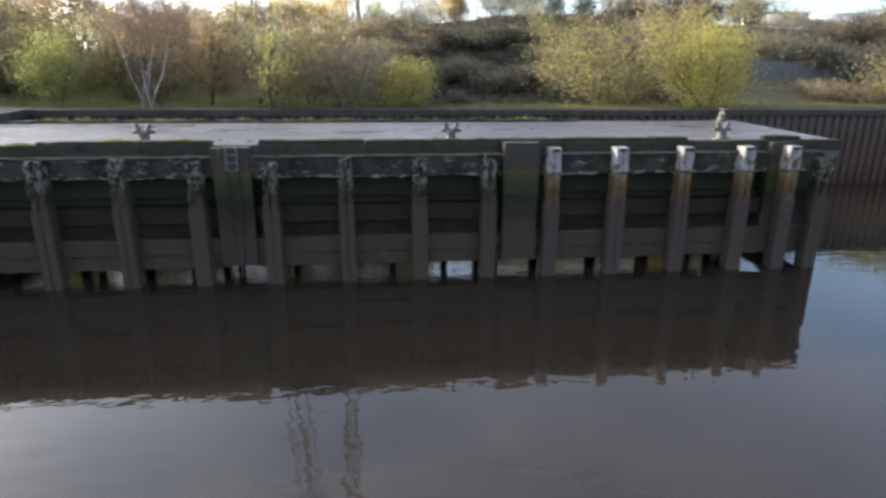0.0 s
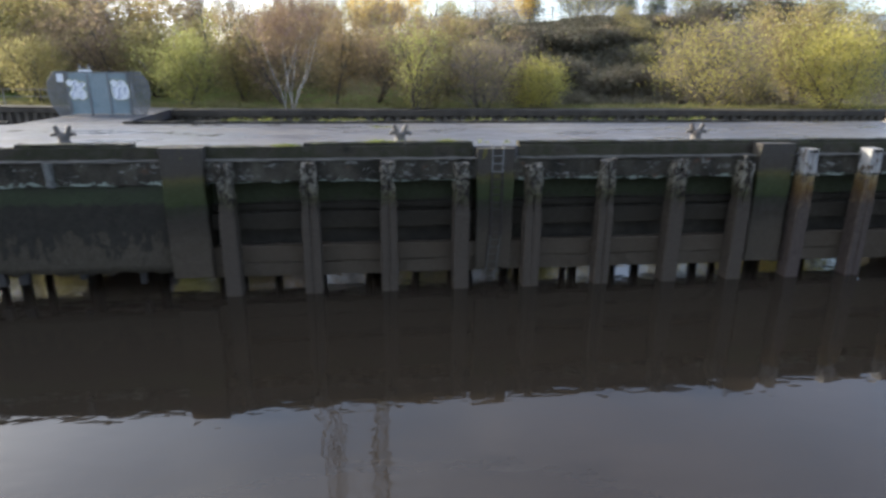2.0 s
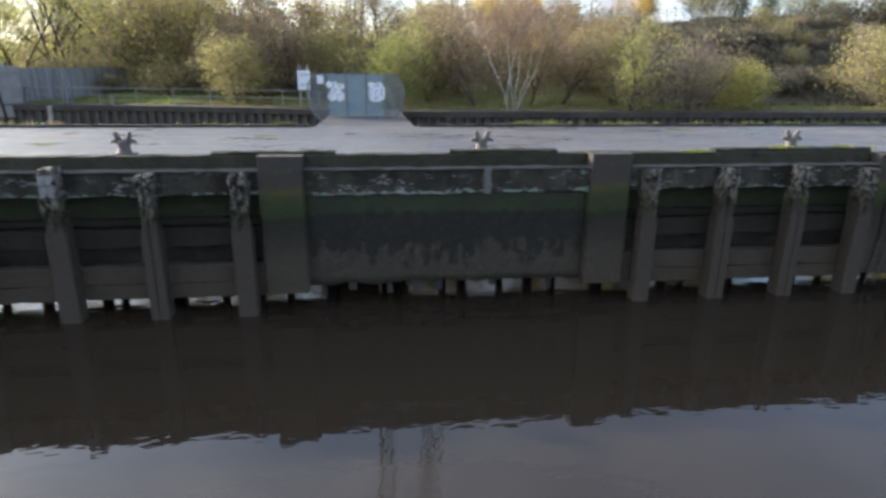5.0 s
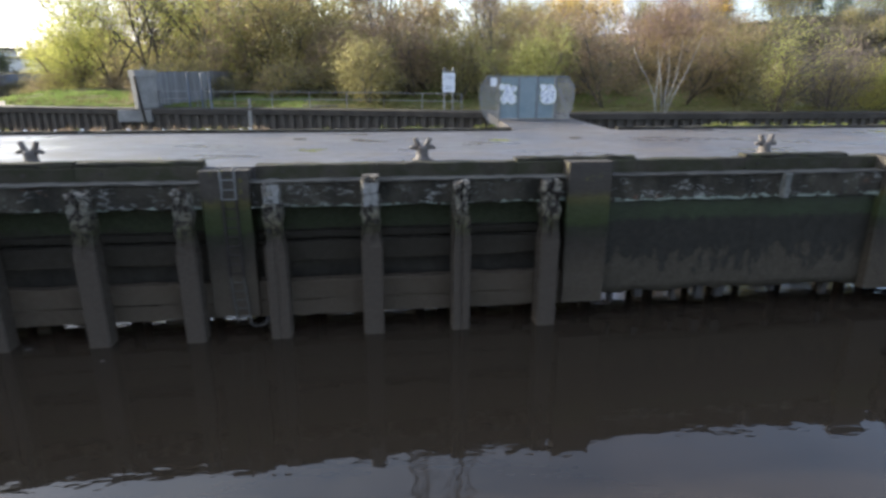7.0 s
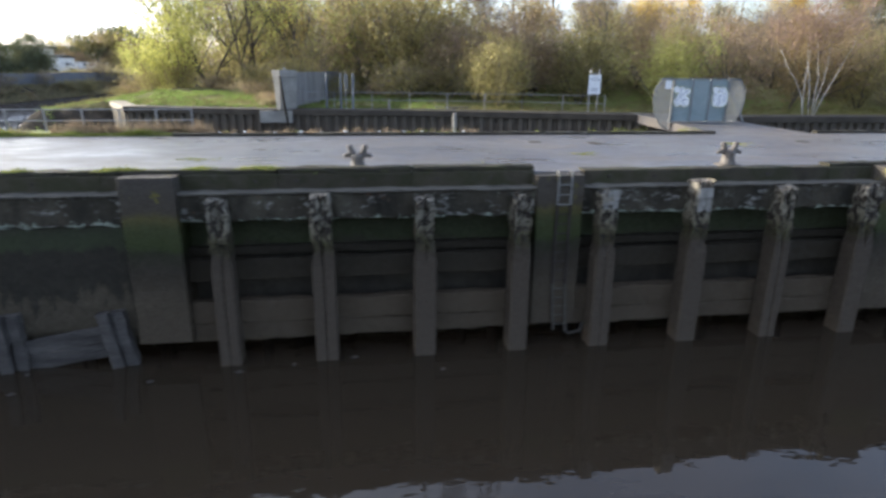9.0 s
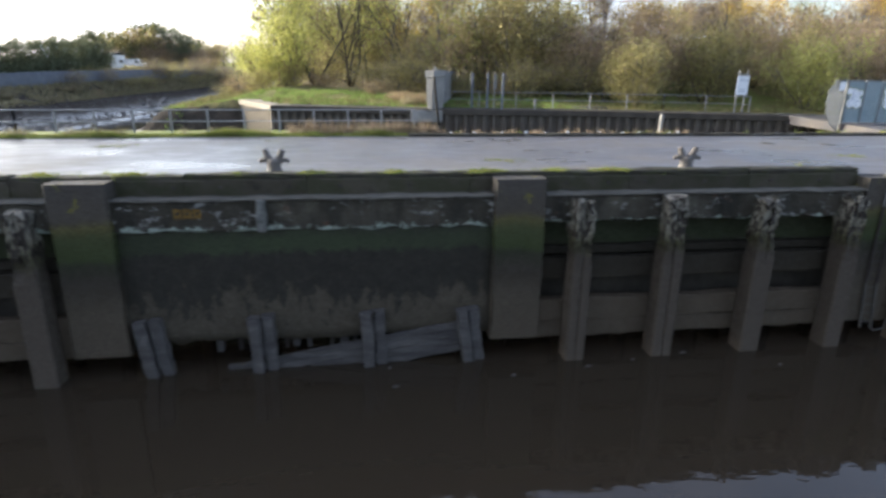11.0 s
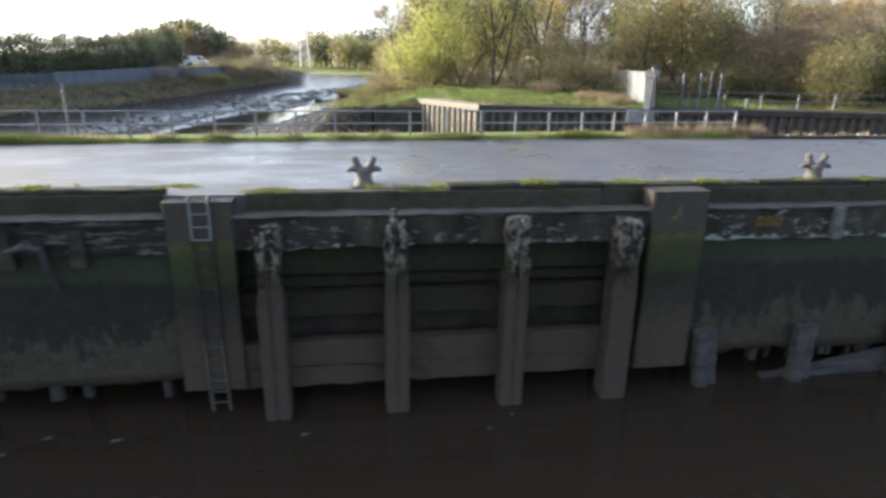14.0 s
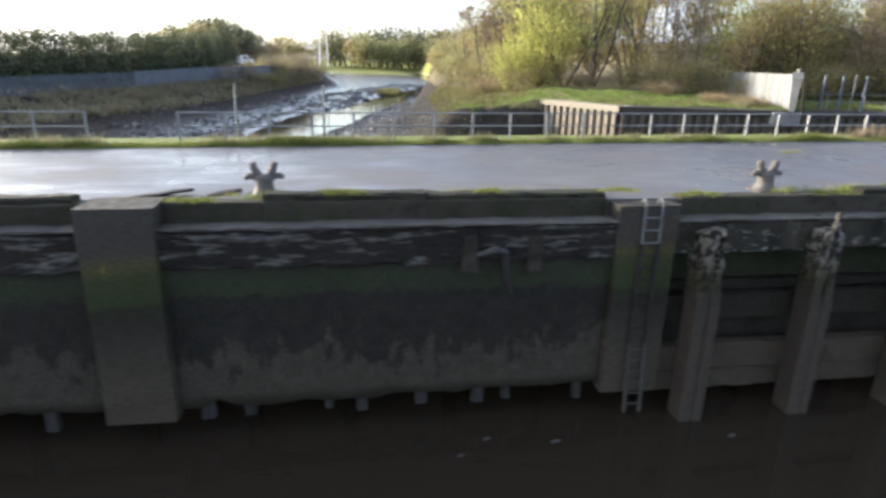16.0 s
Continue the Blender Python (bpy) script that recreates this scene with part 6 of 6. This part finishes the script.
for k in range(3800):
    x = gr.uniform(-58, 40)
    y = float(bank_y(x)) + 1.2 + abs(gr.gauss(0, 3.2))
    spots.append((x, y, float(ground_z(x, y)), gr.uniform(0.5, 1.4)))
tufts("bank_grass", spots, M["rough_grass"], 0.25, "rough grass on the bank", 3, 10, 0.03, 0.5)

# fresh grass on the point and the strip before the trees
spots = []
for k in range(7500):
    x = gr.uniform(-67, -36)
    y = gr.uniform(24.5, 42)
    if y < float(bank_y(x)) + 1.0 or (x < -57.6 - 0.5 * max(0.0, y - 27.6) and y < 35.2) or y > 40 - 0.35 * max(0.0, x + 58) or noise.noise((x * 0.35, y * 0.35, 4)) < -0.22:
        continue
    spots.append((x, y, float(ground_z(x, y)) - 0.02, gr.uniform(0.5, 1.3)))
tufts("meadow_grass", spots, M["grass"], 0.26, "bright green rough grass on the point", 5, 11, 0.035, 0.55)
spots = []
for k in range(9000):
    y = gr.uniform(24, 150)
    a, b = float(west_ledge(y)), float(west_fence(y))
    x = a + (b - a) * gr.uniform(-0.12, 1.0)
    if noise.noise((x * 0.3, y * 0.3, 9)) > -0.45:
        spots.append((x, y, float(ground_z(x, y)) - 0.03, gr.uniform(0.6, 1.4)))
tufts("bank_straw", spots, M["straw"], 0.6, "long dry grass on the creek's west bank", 6, 5, 0.06, 0.5)
spots = [(gr.uniform(-48.6, -46.2), gr.uniform(27.6, 32.0), 5.1, gr.uniform(0.4, 1.0)) for k in range(420)]
tufts("tall_straw", spots, M["straw"], 0.75, "tall straw-coloured grass beside the board fence", 7, 12, 0.03, 0.35)

# stones on the creek's mud
sr = np.random.RandomState(12)
base = np.array([(1, 0, 0), (-1, 0, 0), (0, 1, 0), (0, -1, 0), (0, 0, 1), (0, 0, -1)], float)
octa = np.array([(0, 2, 4), (2, 1, 4), (1, 3, 4), (3, 0, 4), (2, 0, 5), (1, 2, 5), (3, 1, 5), (0, 3, 5)])
n = 9500
sy = 27 + 78 * sr.rand(n) ** 1.9
side = sr.rand(n) < 0.72
sx = np.where(side, -78 + sr.rand(n) * 13, west_toe(sy) - 6 + sr.rand(n) * 8)
sz = ground_z(sx, sy)
keep = (sz > -0.05) & (sz < 3.2)
sx, sy, sz = sx[keep], sy[keep], sz[keep]
n = len(sx)
rad = 0.07 + 0.16 * sr.rand(n) ** 2.5
sv = base[None] * rad[:, None, None] * sr.uniform(0.6, 1.3, (n, 6, 1)) * np.array([1.2, 1.2, 0.7]) + np.stack([sx, sy, sz + 0.02], 1)[:, None]
sf = (octa[None] + 6 * np.arange(n)[:, None, None]).reshape(-1, 3)
tagged(new("mud_stones", quick("mud_stones", sv.reshape(-1, 3), sf, M["stone"])), "dark muddy stones scattered over the creek's banks", "stones", kind="stuff")

# clods and ridges of wet mud on the flats
n = 1300
cy = 32 + 160 * sr.rand(n) ** 1.5
cm = np.interp(cy, [30, 52, 66, 78, 84, 95, 110, 130, 154, 175], [-81, -83, -80.4, -78.4, -77, -72.5, -69.5, -64.3, -57.5, -50])
cx = cm + np.where(sr.rand(n) < 0.75, -2.5 - 13 * sr.rand(n), 2.5 + 6 * sr.rand(n))
cz = ground_z(cx, cy)
keep = (cz > -0.15) & (cz < 1.6)
cx, cy, cz = cx[keep], cy[keep], cz[keep]
n = len(cx)
rad = (0.12 + 0.42 * sr.rand(n) ** 2) * np.clip(cy / 70, 1, 1.8)
cv = base[None] * rad[:, None, None] * sr.uniform(0.6, 1.3, (n, 6, 1)) * np.array([1.7, 0.9, 0.42]) + np.stack([cx, cy, cz + 0.01], 1)[:, None]
cf = (octa[None] + 6 * np.arange(n)[:, None, None]).reshape(-1, 3)
tagged(new("mud_clods", quick("mud_clods", cv.reshape(-1, 3), cf, M["clod"])), "dark ridges and clods of wet mud on the creek's flats", "mud", kind="stuff")

# stub posts at the wall and behind the deck
for x, y, z, h in ((-37.6, 11.95, 4.6, 1.25), (-39.9, 25.0, 5.1, 0.7)):
    solid("stub_post", Geo().beam(2, z, z + h, (x - 0.07, x + 0.07), (y - 0.07, y + 0.07), 0.3, 0.006, 0.01, rd), M["concrete"], "short pale leaning marker post", "post", "stub posts")

# pale stones left along the rear edge
for k in range(11):
    x, q = -47.5 + k * 1.05 + gr.uniform(-0.4, 0.4), gr.uniform(0.035, 0.07)
    solid("loose_stone", Geo().tube([(x - q, BACK, 5.12 + q * 0.5), (x - q * 0.5, BACK, 5.13 + q * 0.5), (x + q * 0.6, BACK + 0.01, 5.125 + q * 0.5), (x + q, BACK, 5.12 + q * 0.5)], [q * 0.3, q * 0.7, q * 0.65, q * 0.25], 6), M["spray"], "small pale stone on the rear edge of the jetty deck", "stone", "loose stones")

# drain covers and moss patches on the deck
for x, y in ((-32.7, 7.4), (-23.6, 7.4), (-35.0, 7.9)):
    t = thing("drain_cover", (x, y, DECK), "dark cast-iron drain cover set in the deck", "drain cover", "drain covers")
    part("cover", Geo().tube([(0, 0, -0.02), (0, 0, 0.012)], [0.26, 0.26], 16), M["slot"], t)
    part("frame", Geo().tube([(0, 0, -0.02), (0, 0, 0.006)], [0.31, 0.31], 16), M["iron"], t)
spots = []
for cx, cy in ((-34.4, 4.3), (-26.9, 6.8), (-47.0, 4.0), (-8.0, 8.5), (-60.0, 7.8)):
    for k in range(16):
        spots.append((cx + gr.gauss(0, 0.35), cy + gr.gauss(0, 0.22), 5.0, gr.uniform(0.2, 0.5)))
for x0, x1 in ((-79, -69), (-68.1, -58), (-57.5, -44), (-12, -4)):
    x = x0
    while x < x1:
        ln = gr.uniform(0.25, 1.3)
        for k in range(int(ln * 34)):
            u = gr.random()
            spots.append((x + ln * u, FRONT + 0.1 + gr.gauss(0, 0.09), (5.17 if any(p < x < q for p, q in RAISED) else 5.05) - 0.01, gr.uniform(0.35, 1.0) * (0.3 + 1.0 * math.sin(math.pi * u))))
        x += ln + gr.uniform(0.5, 2.4)
tufts("deck_moss", spots, M["moss"], 0.12, "small moss patches in the deck's cracks", 8, 16, 0.02, 0.6)

# ivy and dead bracken over the steep slope, rough grass above the creek
spots = []
for k in range(6500):
    x, y = gr.uniform(3.0, 26.0), gr.uniform(25.5, 48)
    spots.append((x, y, float(ground_z(x, y)) - 0.03, gr.uniform(0.5, 1.5)))
tufts("slope_ivy", spots, LEAF["ivy"], 0.45, "dark ivy and dead bracken over the steep slope", 9, 8, 0.12, 0.8)
spots = []
for k in range(1700):
    x, y = gr.uniform(-68, -60.5), gr.uniform(37, 66)
    if float(ground_z(x, y)) > 3.3:
        spots.append((x, y, float(ground_z(x, y)) - 0.03, gr.uniform(0.5, 1.4)))
tufts("creek_grass", spots, M["rough_grass"], 0.4, "rough grass above the creek's east bank", 10, 10, 0.04, 0.5)

# reedy islet in the creek and bits afloat along the wall
spots = []
for k in range(700):
    a, q = gr.uniform(0, 6.283), math.sqrt(gr.random())
    x, y = -66.8 + 2.9 * q * math.cos(a) + 0.35 * 11 * q * math.sin(a) * 0.3, 139.5 + 11 * q * math.sin(a)
    spots.append((x, y, max(float(ground_z(x, y)), -0.05), gr.uniform(0.5, 1.2)))
tufts("islet_reeds", spots, M["rough_grass"], 0.9, "yellow-green reeds on a low islet in the creek", 11, 6, 0.09, 0.3)
for k in range(13):
    x = (-42.5, -49.5, -63.0, -71.5)[k % 4] + gr.gauss(0, 1.3)
    q = gr.uniform(0.04, 0.13)
    solid("floating_chip", Geo().tube([(x - q, -0.9 + k % 5 * 0.25, WATER), (x, -0.88 + k % 5 * 0.25, WATER + 0.012), (x + q, -0.85 + k % 5 * 0.25, WATER)], [0.02, 0.045, 0.015], 5), M["debris"], "pale chip of driftwood afloat beside the quay wall", "driftwood", "floating chips")
